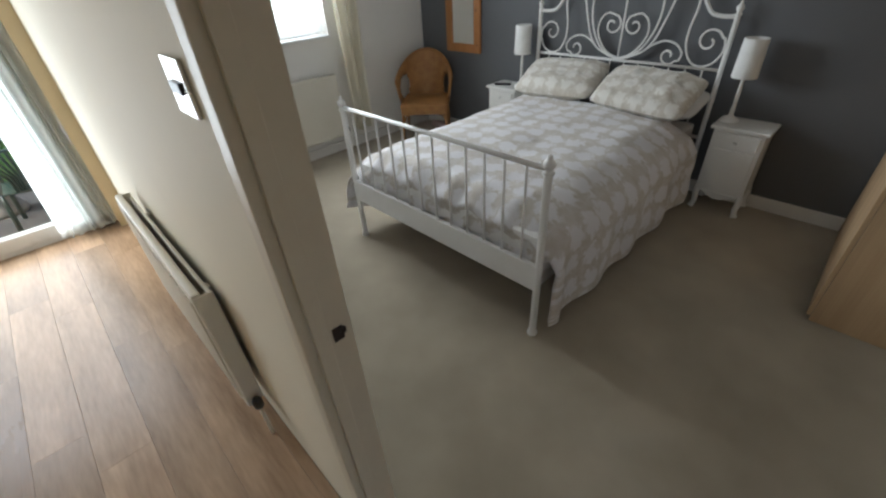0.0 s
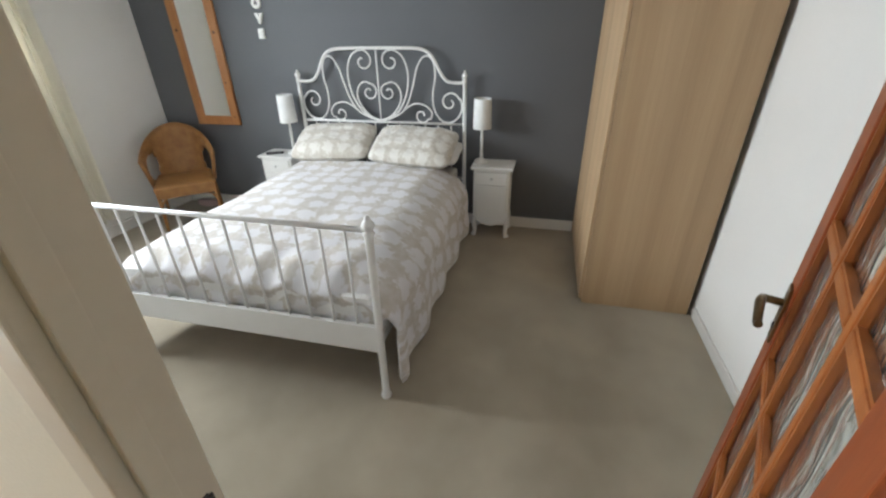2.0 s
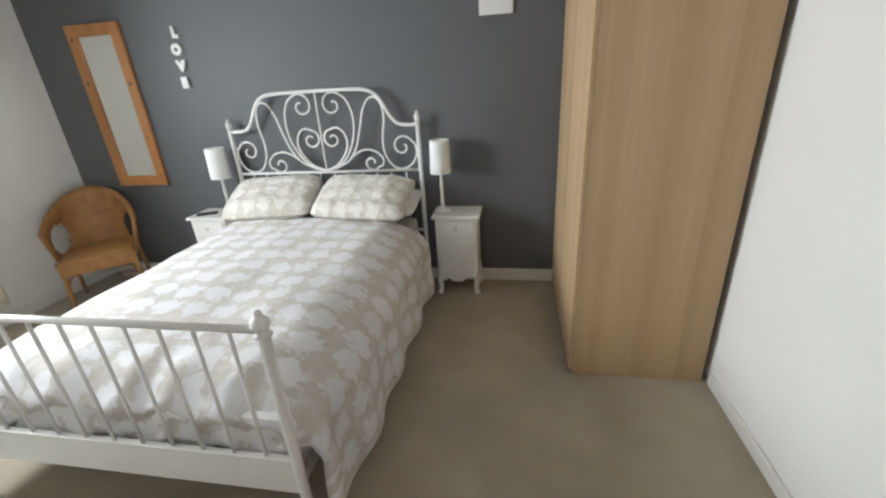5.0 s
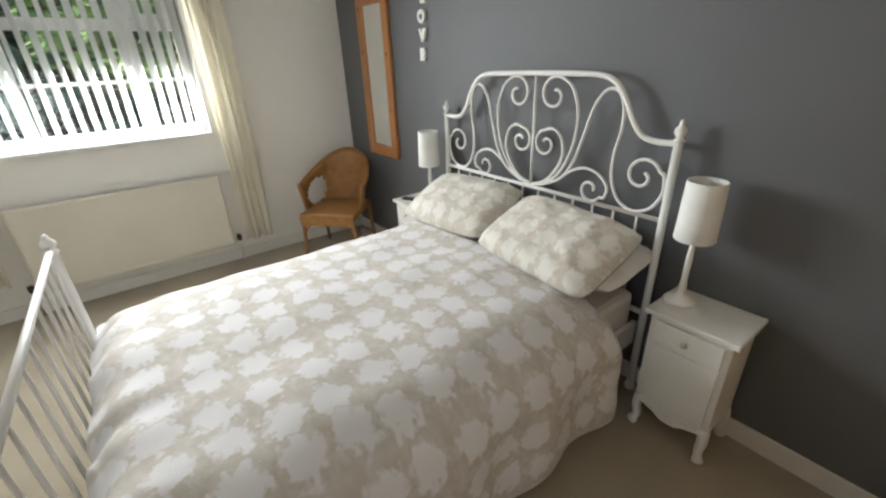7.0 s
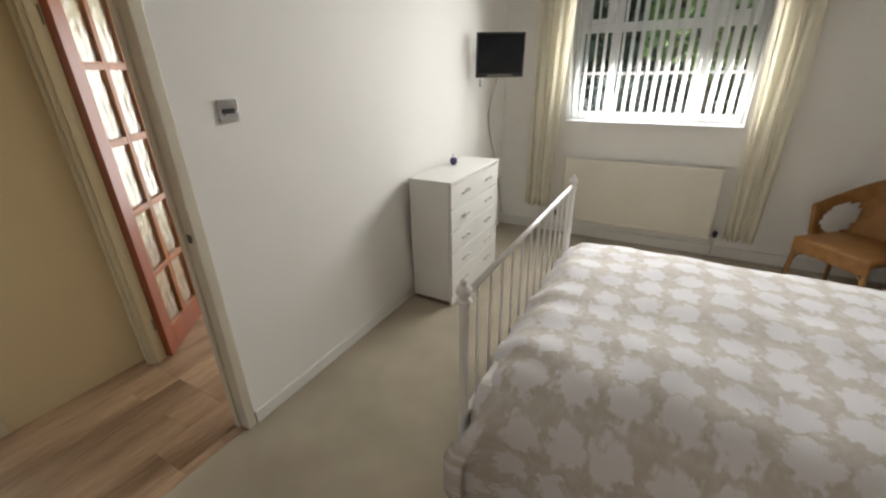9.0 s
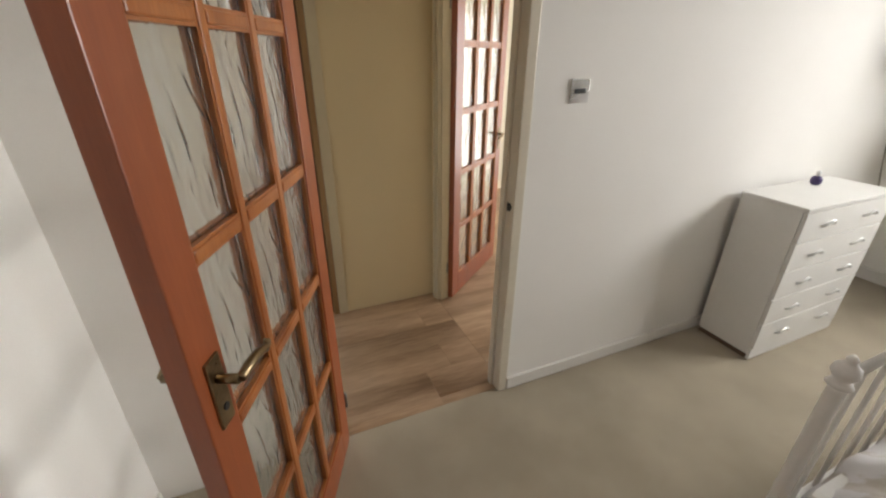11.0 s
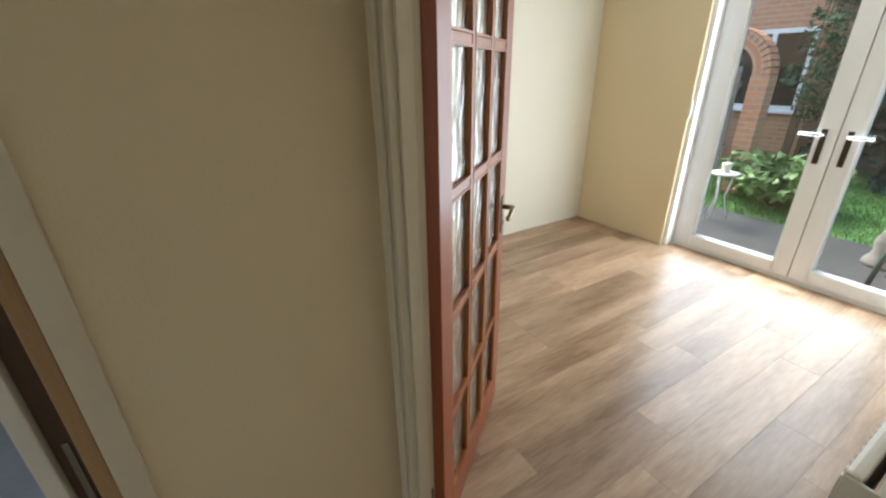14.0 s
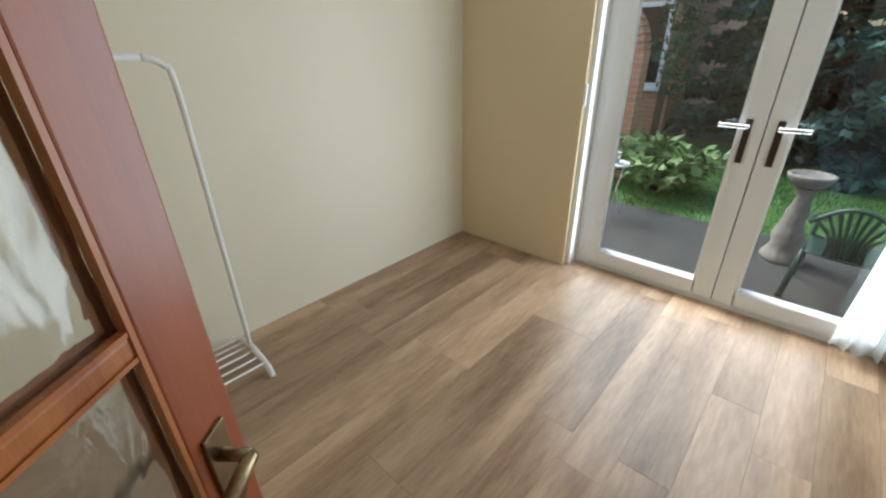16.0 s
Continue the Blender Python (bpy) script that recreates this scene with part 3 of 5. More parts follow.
def glazed_door(name, m, label, w=0.762, h=2.01, th=0.038):
    d = tagged(thing(name, m, label, "door"), kind="structure")
    st, top, bot, mun = 0.088, 0.078, 0.150, 0.024
    z0 = 0.008
    for nm, x0, x1 in (("hinge_stile", 0, st), ("lock_stile", w - st, w)):
        part(nm, boxes((x0, x1, -th / 2, th / 2, z0, z0 + h), bevel=0.003), M_MAHOG, d)
    part("bottom_rail", boxes((st, w - st, -th / 2, th / 2, z0, z0 + bot), bevel=0.003), M_MAHOG, d)
    part("top_rail", boxes((st, w - st, -th / 2, th / 2, z0 + h - top, z0 + h), bevel=0.003), M_MAHOG, d)
    iw, ih = w - 2 * st, h - top - bot
    pw, ph = (iw - 2 * mun) / 3, (ih - 4 * mun) / 5

    def moulded(bm, x0, x1, za, zb, along):
        box(bm, x0, x1, -th / 2 + 0.003, th / 2 - 0.003, za, zb, bevel=0.004)
        g = 0.006
        for s in (-1, 1):
            if along == "z":
                for xa in (x0 - g, x1):
                    box(bm, xa, xa + g, s * 0.012 - 0.005, s * 0.012 + 0.005, za, zb)
            else:
                for zc in (za - g, zb):
                    box(bm, x0, x1, s * 0.012 - 0.005, s * 0.012 + 0.005, zc, zc + g)

    for k in (1, 2):
        x = st + k * pw + (k - 1) * mun
        bm = bmesh.new()
        moulded(bm, x, x + mun, z0 + bot, z0 + h - top, "z")
        part("upright_bar", bm, M_BEAD, d)
    for k in range(1, 5):
        z = z0 + bot + k * ph + (k - 1) * mun
        bm = bmesh.new()
        for c in range(3):
            xa = st + c * (pw + mun)
            moulded(bm, xa + 0.0065, xa + pw - 0.0065, z, z + mun, "x")
        part("cross_bar", bm, M_BEAD, d)
    bm = bmesh.new()
    for s in (-1, 1):
        for xa in (st, w - st - 0.007):
            box(bm, xa, xa + 0.007, s * 0.013 - 0.005, s * 0.013 + 0.005, z0 + bot, z0 + h - top)
        for zc in (z0 + bot, z0 + h - top - 0.007):
            box(bm, st + 0.007, w - st - 0.007, s * 0.013 - 0.005, s * 0.013 + 0.005, zc, zc + 0.007)
    part("beading", bm, M_BEAD, d)
    me = mesh_from("pane", boxes((0.001, pw - 0.001, -0.002, 0.002, 0.001, ph - 0.001)), M_RIPPLE)
    for c in range(3):
        for r in range(5):
            p = share("pane", me, d, Matrix.Translation((st + c * (pw + mun), 0, z0 + bot + r * (ph + mun))))
            p.visible_shadow = False
    for s in (-1, 1):
        lever(d, w - 0.05, 0.985, s, s * th / 2)
    for z in (0.2, 1.75):
        bm = bmesh.new()
        tube(bm, [(-0.004, th / 2 + 0.003, z), (-0.004, th / 2 + 0.003, z + 0.075)], 0.006, 8)
        part("hinge", bm, M_STEEL, d)
    return d


def turned(x, y, ax, ay):
    return Matrix.Translation((x, y, 0)) @ Matrix.Rotation(math.atan2(ay, ax), 4, 'Z')


glazed_door("door_1", turned(0.955, -1.045, math.cos(1.16), math.sin(1.16)), "mahogany-stained glazed door with fifteen rippled panes, standing open against the bedroom side", w=0.757, th=0.046)
glazed_door("door_2", turned(0.051, -1.933, math.cos(3.817), math.sin(3.817)), "mahogany-stained glazed door with fifteen rippled panes, opened wide into the empty room", w=0.768)


# ---------------------------------------------------------------- bedroom window
win = tagged(thing("window_1", Matrix.Identity(4), "white plastic casement window in three lights with small fanlights above", "window"), kind="structure")
wx0, wx1 = -3.2, -3.135
mull = (-0.115, 0.575)
part("window_frame", boxes((wx0, wx1, WY0, WY0 + 0.06, WZ0 + 0.02, WZ1), (wx0, wx1, WY1 - 0.06, WY1, WZ0 + 0.02, WZ1),
                           (wx0, wx1, WY0 + 0.06, WY1 - 0.06, WZ0 + 0.02, WZ0 + 0.085), (wx0, wx1, WY0 + 0.06, WY1 - 0.06, WZ1 - 0.06, WZ1), bevel=0.006), M_UPVC, win)
for y in mull:
    part("mullion", boxes((wx0, wx1, y - 0.036, y + 0.036, WZ0 + 0.085, WZ1 - 0.06), bevel=0.006), M_UPVC, win)
edges = [WY0 + 0.06, mull[0] - 0.036, mull[0] + 0.036, mull[1] - 0.036, mull[1] + 0.036, WY1 - 0.06]
for k in range(3):
    y0, y1 = edges[2 * k], edges[2 * k + 1]
    part("transom", boxes((wx0, wx1 + 0.004, y0, y1, 1.795, 1.865), bevel=0.006), M_UPVC, win)
    part("glazing_bar", boxes((wx0 + 0.018, wx1 - 0.02, y0, y1, 1.462, 1.486), bevel=0.003), M_UPVC, win)
    for z0, z1 in ((WZ0 + 0.085, 1.462), (1.486, 1.795), (1.865, WZ1 - 0.06)):
        p = part("pane", boxes((wx0 + 0.028, wx0 + 0.034, y0, y1, z0, z1)), M_GLASS, win)
        p.visible_shadow = False
    if k != 1:
        part("fanlight_sash", boxes((wx1 - 0.004, wx1 + 0.014, y0 + 0.002, y0 + 0.035, 1.866, WZ1 - 0.061), (wx1 - 0.004, wx1 + 0.014, y1 - 0.035, y1 - 0.002, 1.866, WZ1 - 0.061),
                                    (wx1 - 0.004, wx1 + 0.014, y0 + 0.035, y1 - 0.035, 1.866, 1.9), bevel=0.004), M_UPVC, win)
        part("catch", boxes((wx1 + 0.014, wx1 + 0.03, (y0 + y1) / 2 - 0.05, (y0 + y1) / 2 + 0.05, 1.872, 1.888), bevel=0.004), M_UPVC, win)
part("window_sill", boxes((-3.135, -2.965, WY0 + 0.002, WY1 - 0.002, WZ0 + 0.0005, WZ0 + 0.02), bevel=0.005), M_UPVC, win, "bright white window board")

# garden doors
fd = tagged(thing("door_3", Matrix.Identity(4), "white plastic double garden doors with clear glass, shut", "french doors"), kind="structure")
gx0, gx1 = -3.25, -3.17
y0, y1 = -3.045, -1.235
part("outer_frame", boxes((gx0, gx1, y0, y0 + 0.055, -0.01, FTOP), (gx0, gx1, y1 - 0.055, y1, -0.01, FTOP), (gx0, gx1, y0 + 0.055, y1 - 0.055, FTOP - 0.06, FTOP),
                          (gx0, gx1, y0 + 0.055, y1 - 0.055, -0.01, 0.035), bevel=0.006), M_UPVC, fd)
part("infill_strip", boxes((gx1 - 0.06, DIN_W - 0.03, FY0 + 0.001, y0 - 0.001, 0.0, FTOP - 0.002), bevel=0.004), M_UPVC, fd)
meet = -2.14
for nm, a, b, hy in (("leaf", y0 + 0.057, meet - 0.003, -2.215), ("leaf", meet + 0.003, y1 - 0.057, -2.078)):
    lx0, lx1 = gx0 + 0.005, gx1 + 0.012
    st = 0.098
    lo = part(nm, boxes((lx0, lx1, a, a + (st if a < meet - 0.3 else st + 0.02), 0.037, FTOP - 0.062), (lx0, lx1, b - (st + 0.02 if b < meet else st), b, 0.037, FTOP - 0.062),
                        (lx0, lx1, a + st, b - st, 0.037, 0.132), (lx0, lx1, a + st, b - st, FTOP - 0.165, FTOP - 0.062), bevel=0.006), M_UPVC, fd)
    p = part("pane", boxes((lx0 + 0.03, lx0 + 0.036, a + st - 0.01, b - st + 0.01, 0.125, FTOP - 0.155)), M_GLASS, lo)
    p.visible_shadow = False
    bm = boxes((lx0 + 0.04, lx1 + 0.002, a + st - 0.001, a + st + 0.012, 0.133, FTOP - 0.166), (lx0 + 0.04, lx1 + 0.002, b - st - 0.012, b - st + 0.001, 0.133, FTOP - 0.166), bevel=0.003)
    part("glazing_bead", bm, M_UPVC, lo)
    h = part("handle", boxes((lx1, lx1 + 0.01, hy - 0.016, hy + 0.016, 0.89, 1.12), bevel=0.003), M_BRONZE, lo, "dark bronze handle plate")
    s = -1 if hy < meet else 1
    bm = bmesh.new()
    tube(bm, [(lx1 + 0.008, hy, 1.085), (lx1 + 0.05, hy, 1.085)], 0.01, 10)
    tube(bm, spline([(lx1 + 0.05, hy, 1.085), (lx1 + 0.056, hy + s * 0.03, 1.087), (lx1 + 0.054, hy + s * 0.125, 1.088)], 5), 0.011, 8)
    part("lever", bm, M_CHROME, h, "polished lever")

# bathroom window
bw = tagged(thing("window_2", Matrix.Identity(4), "small white bathroom window with square leaded panes", "window"), kind="structure")
by0, by1 = SOUTH_Y - 0.19, SOUTH_Y - 0.13
part("window_frame", boxes((BX0, BX0 + 0.05, by0, by1, BZ0 + 0.02, BZ1), (BX1 - 0.05, BX1, by0, by1, BZ0 + 0.02, BZ1), (BX0 + 0.05, BX1 - 0.05, by0, by1, BZ1 - 0.05, BZ1),
                           (BX0 + 0.05, BX1 - 0.05, by0, by1, BZ0 + 0.02, BZ0 + 0.08), bevel=0.005), M_UPVC, bw)
p = part("pane", boxes((BX0 + 0.05, BX1 - 0.05, by0 + 0.025, by0 + 0.031, BZ0 + 0.08, BZ1 - 0.05)), M_GLASS, bw)
p.visible_shadow = False
for x in (BX0 + 0.05 + 0.245,):
    part("glazing_bar", boxes((x - 0.006, x + 0.006, by0 + 0.02, by0 + 0.036, BZ0 + 0.08, BZ1 - 0.05)), M_UPVC, bw)
for z in (1.5, 1.72, 1.94):
    part("glazing_bar", boxes((BX0 + 0.05, BX1 - 0.05, by0 + 0.021, by0 + 0.035, z - 0.006, z + 0.006)), M_UPVC, bw)
part("window_sill", boxes((BX0 + 0.001, BX1 - 0.001, by1, SOUTH_Y + 0.015, BZ0 + 0.0005, BZ0 + 0.019), bevel=0.004), M_UPVC, bw)
part("reveal_lining", boxes((BX1 - 0.006, BX1 - 0.0005, by1, SOUTH_Y + 0.004, BZ0 + 0.02, BZ1), (BX0 + 0.0005, BX0 + 0.006, by1, SOUTH_Y + 0.004, BZ0 + 0.02, BZ1)), M_UPVC, bw)
part("catch", boxes((BX1 - 0.042, BX1 - 0.024, by1, by1 + 0.025, 1.38, 1.46), bevel=0.004), M_STEEL, bw)

# ---------------------------------------------------------------- bed
BW, BL = 1.44, 2.04
bed = thing("bed_frame", Matrix.Identity(4), "white painted metal double bed frame with a scrolled headboard", "bed")


def finial():
    return [(0.02, 0), (0.026, 0.004), (0.022, 0.012), (0.014, 0.018), (0.02, 0.026), (0.027, 0.038), (0.024, 0.052), (0.014, 0.062), (0.01, 0.068), (0.012, 0.074), (0.004, 0.084)]


for x in (0.0, -BW):
    bm = bmesh.new()
    lathe(bm, [(0.024, 0.0), (0.026, 0.012), (0.019, 0.03), (0.0175, 0.05), (0.0175, 0.87), (0.019, 0.885)], 14, (x, 0, 0))
    leg = part("foot_post", bm, M_BED, bed)
    bm = bmesh.new()
    lathe(bm, [(r, z) for r, z in finial()], 14, (x, 0, 0.885))
    part("finial", bm, M_BED, leg)
    bm = bmesh.new()
    lathe(bm, [(0.024, 0.0), (0.026, 0.012), (0.019, 0.03), (0.0165, 0.05), (0.0165, 1.22)], 14, (x, BL, 0))
    leg = part("head_post", bm, M_BED, bed)
    bm = bmesh.new()
    lathe(bm, [(r * 0.85, z) for r, z in finial()], 14, (x, BL, 1.22))
    part("finial", bm, M_BED, leg)
bm = bmesh.new()
tube(bm, [(-BW + 0.01, 0, 0.905), (-0.01, 0, 0.905)], 0.0115, 10)
part("foot_rail", bm, M_BED, bed)
bm = boxes((-BW + 0.012, -0.012, -0.012, 0.012, 0.285, 0.43), bevel=0.004)
part("foot_panel", bm, M_BED, bed, "plain white end panel")
bm = bmesh.new()
tube(bm, [(0, 0, 0.425), (0, 0, 0.905)], 0.0062, 8)
me = mesh_from("spindle", bm, M_BED)
for k in range(12):
    share("spindle", me, bed, Matrix.Translation((-0.102 - 0.1127 * k, 0, 0)))
for x in (-0.03, -BW + 0.03):
    part("side_rail", boxes((x - 0.012, x + 0.012, 0.01, BL - 0.01, 0.27, 0.39), bevel=0.003), M_BED, bed)
part("slat_base", boxes(*[(-BW + 0.045, -0.045, 0.06 + k * 0.135, 0.13 + k * 0.135, 0.34, 0.358) for k in range(15)]), M_OAK, bed, "sprung wooden slats")
# headboard in the plane y = BL, given across from its middle
CX = -BW / 2


def head_tube(keys, r=0.0072, n=7, mirror=True):
    for s in ((-1, 1) if mirror else (1,)):
        bm = bmesh.new()
        tube(bm, [(CX + s * p[0], BL, p[1]) for p in spline([(a, b, 0) for a, b in keys], n)], r, 8)
        yield bm


def spiral(cx, cz, r0, r1, a0, turns, n=14):
    """From radius r0 at angle a0 inwards to r1."""
    return [(cx + (r0 + (r1 - r0) * k / n) * math.cos(a0 + turns * 2 * math.pi * k / n), cz + (r0 + (r1 - r0) * k / n) * math.sin(a0 + turns * 2 * math.pi * k / n)) for k in range(n + 1)]


bow = [(-0.715, 1.215), (-0.64, 1.213), (-0.575, 1.228), (-0.525, 1.285), (-0.48, 1.37), (-0.43, 1.428), (-0.35, 1.457), (-0.18, 1.463), (0, 1.464)]
bow += [(-x, z) for x, z in bow[-2::-1]]
for bm in head_tube(bow, 0.0125, 5, False):
    part("top_bow", bm, M_BED, bed)
bm = bmesh.new()
tube(bm, [(-BW, BL, 0.897), (0, BL, 0.897)], 0.0105, 10)
part("head_rail", bm, M_BED, bed)
bm = bmesh.new()
tube(bm, [(-BW, BL, 0.44), (0, BL, 0.44)], 0.0125, 10)
part("head_rail", bm, M_BED, bed)
bm = bmesh.new()
tube(bm, [(CX, BL, 0.897), (CX, BL, 1.464)], 0.0075, 8)
part("centre_bar", bm, M_BED, bed)
bm = bmesh.new()
tube(bm, [(0, BL, 0.44), (0, BL, 0.897)], 0.006, 8)
me = mesh_from("spindle", bm, M_BED)
for k in range(1, 13):
    share("spindle", me, bed, Matrix.Translation((-BW * k / 13, 0, 0)))
lyre = [(0.0, 0.908), (0.085, 0.93), (0.165, 0.99), (0.225, 1.09), (0.255, 1.2), (0.255, 1.31), (0.22, 1.40)] + spiral(0.118, 1.368, 0.088, 0.022, 0.95, 1.1)
heart = [(0.0, 0.91), (0.09, 0.945), (0.16, 1.02), (0.192, 1.1), (0.175, 1.175), (0.125, 1.213), (0.065, 1.2)] + spiral(0.083, 1.135, 0.068, 0.018, 2.2, 1.05)
outer = [(0.20, 0.985), (0.255, 1.07), (0.30, 1.2), (0.335, 1.32), (0.385, 1.395), (0.44, 1.40), (0.475, 1.345), (0.482, 1.25), (0.462, 1.14), (0.465, 1.03), (0.51, 0.94),
         (0.58, 0.908), (0.655, 0.935), (0.697, 1.01), (0.69, 1.085)] + spiral(0.6, 1.065, 0.082, 0.018, 0.35, 1.1)
small = [(0.07, 0.92), (0.17, 0.965), (0.24, 1.02), (0.32, 1.052), (0.40, 1.035), (0.448, 0.985), (0.44, 0.935)] + spiral(0.362, 0.958, 0.062, 0.018, -0.5, -0.95)
for keys, nm in ((lyre, "lyre_scroll"), (heart, "heart_scroll"), (outer, "side_scroll"), (small, "small_scroll")):
    for bm in head_tube(keys):
        part(nm, bm, M_BED, bed)

bm = boxes((-BW + 0.045, -0.045, 0.03, BL - 0.03, 0.36, 0.55), bevel=0.03)
single("mattress", bm, M_COTTON, "white mattress on the bed slats", "mattress")


def n3(x, y, z, s):
    return noise.noise(Vector((x * s, y * s, z * s)))


def duvet():
    """Quilt over the bed: across it falls down both sides, at the foot it tucks in behind the end rail."""
    top, half = 0.625, BW / 2 - 0.005
    ylo, yhi = 0.045, 1.70
    drop_r, drop_l = 0.47, 0.42
    full = 2 * half + drop_l + drop_r

    def fn(u, v):
        s = u * full - drop_l - half
        y = ylo + (yhi - ylo) * v
        foot = math.exp(-((y - ylo) / 0.075) ** 2)
        puff = 0.018 * n3(s, y, 3, 2.6) + 0.009 * n3(s, y, 7, 6.5)
        puff += 0.016 * math.sin(s * 31 + 4 * n3(s, y, 9, 3)) * math.exp(-((y - ylo) / 0.11))
        crown = 0.045 * (1 - (min(1, abs(s) / half)) ** 4)
        if abs(s) <= half:
            x, z = s, top + crown - 0.02 + puff - 0.09 * foot ** 2
            edge = max(0, abs(s) - half + 0.2) / 0.2
            z -= 0.055 * edge ** 2
            x = s * (1 + 0.03 * edge ** 2)
        else:
            d = abs(s) - half
            sg = 1 if s > 0 else -1
            wave = 0.022 * math.sin(y * 15 + 1.3 * sg) + 0.03 * n3(y, d, 1 + sg, 4)
            x = sg * (half * 1.03 + 0.055 * math.sin(min(1, d / 0.12) * math.pi / 2) + wave * min(1, d / 0.2) + 0.01)
            z = top - 0.075 + puff * 0.4 - d - 0.10 * foot ** 2 * (1 - d / 0.5)
            z += 0.06 * foot * min(1, d / 0.47)
            if sg < 0:
                z = max(z, 0.14)
                x -= 0.055 * foot * min(1, d / 0.15)
        yy = y - 0.06 * foot * (abs(s) > half) * (min(1, (abs(s) - half) / 0.2)) - (0.02 * foot if abs(s) < half else 0)
        return (CX + x, yy, max(z, 0.09))

    bm = bmesh.new()
    g = surface(bm, 84, 72, fn, lambda u, v: (u * full, v * (yhi - ylo)))
    # foot end turned down inside the end rail
    lay = bm.loops.layers.uv.verify()
    prev = [g[i][0] for i in range(85)]
    for k in range(1, 6):
        row = []
        for i in range(85):
            p = g[i][0].co
            s = i / 84 * full - drop_l - half
            inside = abs(s) < half - 0.02
            row.append(bm.verts.new((p.x, p.y + (0.012 * math.sin(k * 1.3 + i * 0.5) * (1 if inside else 0)) + (0 if inside else 0.012 * k),
                                     p.z - (0.03 * k * (1 if inside else 0.1)))))
        for i in range(84):
            f = bm.faces.new((prev[i], row[i], row[i + 1], prev[i + 1]))
            f.smooth = True
            for lp in f.loops:
                lp[lay].uv = (lp.vert.co.x + 2, lp.vert.co.z)
        prev = row
    ob = single("duvet", bm, M_DUVET, "white duvet printed with large pale taupe flowers, spread over the bed", "duvet")
    so = ob.modifiers.new("thickness", 'SOLIDIFY')
    so.thickness, so.offset = 0.016, -1
    return ob


duvet()


def pillow(m, label, w=0.68, d=0.44, t=0.17, seed=0, material=None):
    bm = bmesh.new()
    lay = bm.loops.layers.uv.verify()
    for s in (1, -1):
        def fn(u, v):
            a, b = 2 * u - 1, 2 * v - 1
            f = max(0.0, (1 - abs(a) ** 3.2)) ** 0.55 * max(0.0, (1 - abs(b) ** 3.2)) ** 0.55
            pin = 1 - 0.01 * (1 - abs(a)) * abs(b) ** 2 - 0.09 * abs(a * b) ** 4
            pin2 = 1 - 0.012 * (1 - abs(b)) * abs(a) ** 2 - 0.07 * abs(a * b) ** 4
            wr = 0.018 * n3(a, b, seed + s, 2.2) + 0.012 * n3(a, b, seed, 5.5) + 0.006 * n3(a + 0.6 * b, b - 0.6 * a, seed + 2, 11)
            return (a * w / 2 * pin2, b * d / 2 * pin, s * (t / 2 * f + wr * f + 0.002))
        surface(bm, 44, 32, fn, lambda u, v: (u * w + seed * 0.37, v * d + seed * 0.21))
    ob = single("pillow", bm, material or M_PILLOW, label, "pillow", m, "pillows on the bed")
    return ob


pillow(pose(-0.335, 1.925, 0.70, 14, 2, -2), "white cotton pillow lying under the front pillow", w=0.66, d=0.36, t=0.13, seed=3, material=M_COTTON)
pillow(pose(-1.085, 1.925, 0.70, 14, -2, 2), "white cotton pillow lying under the front pillow", w=0.66, d=0.36, t=0.13, seed=4, material=M_COTTON)
pillow(pose(-0.365, 1.80, 0.765, 24, 2, -3), "plump cream floral pillow slumped against the headboard", seed=1)
pillow(pose(-1.07, 1.83, 0.765, 24, -2, 3), "plump cream floral pillow leaning on the headboard", seed=2)


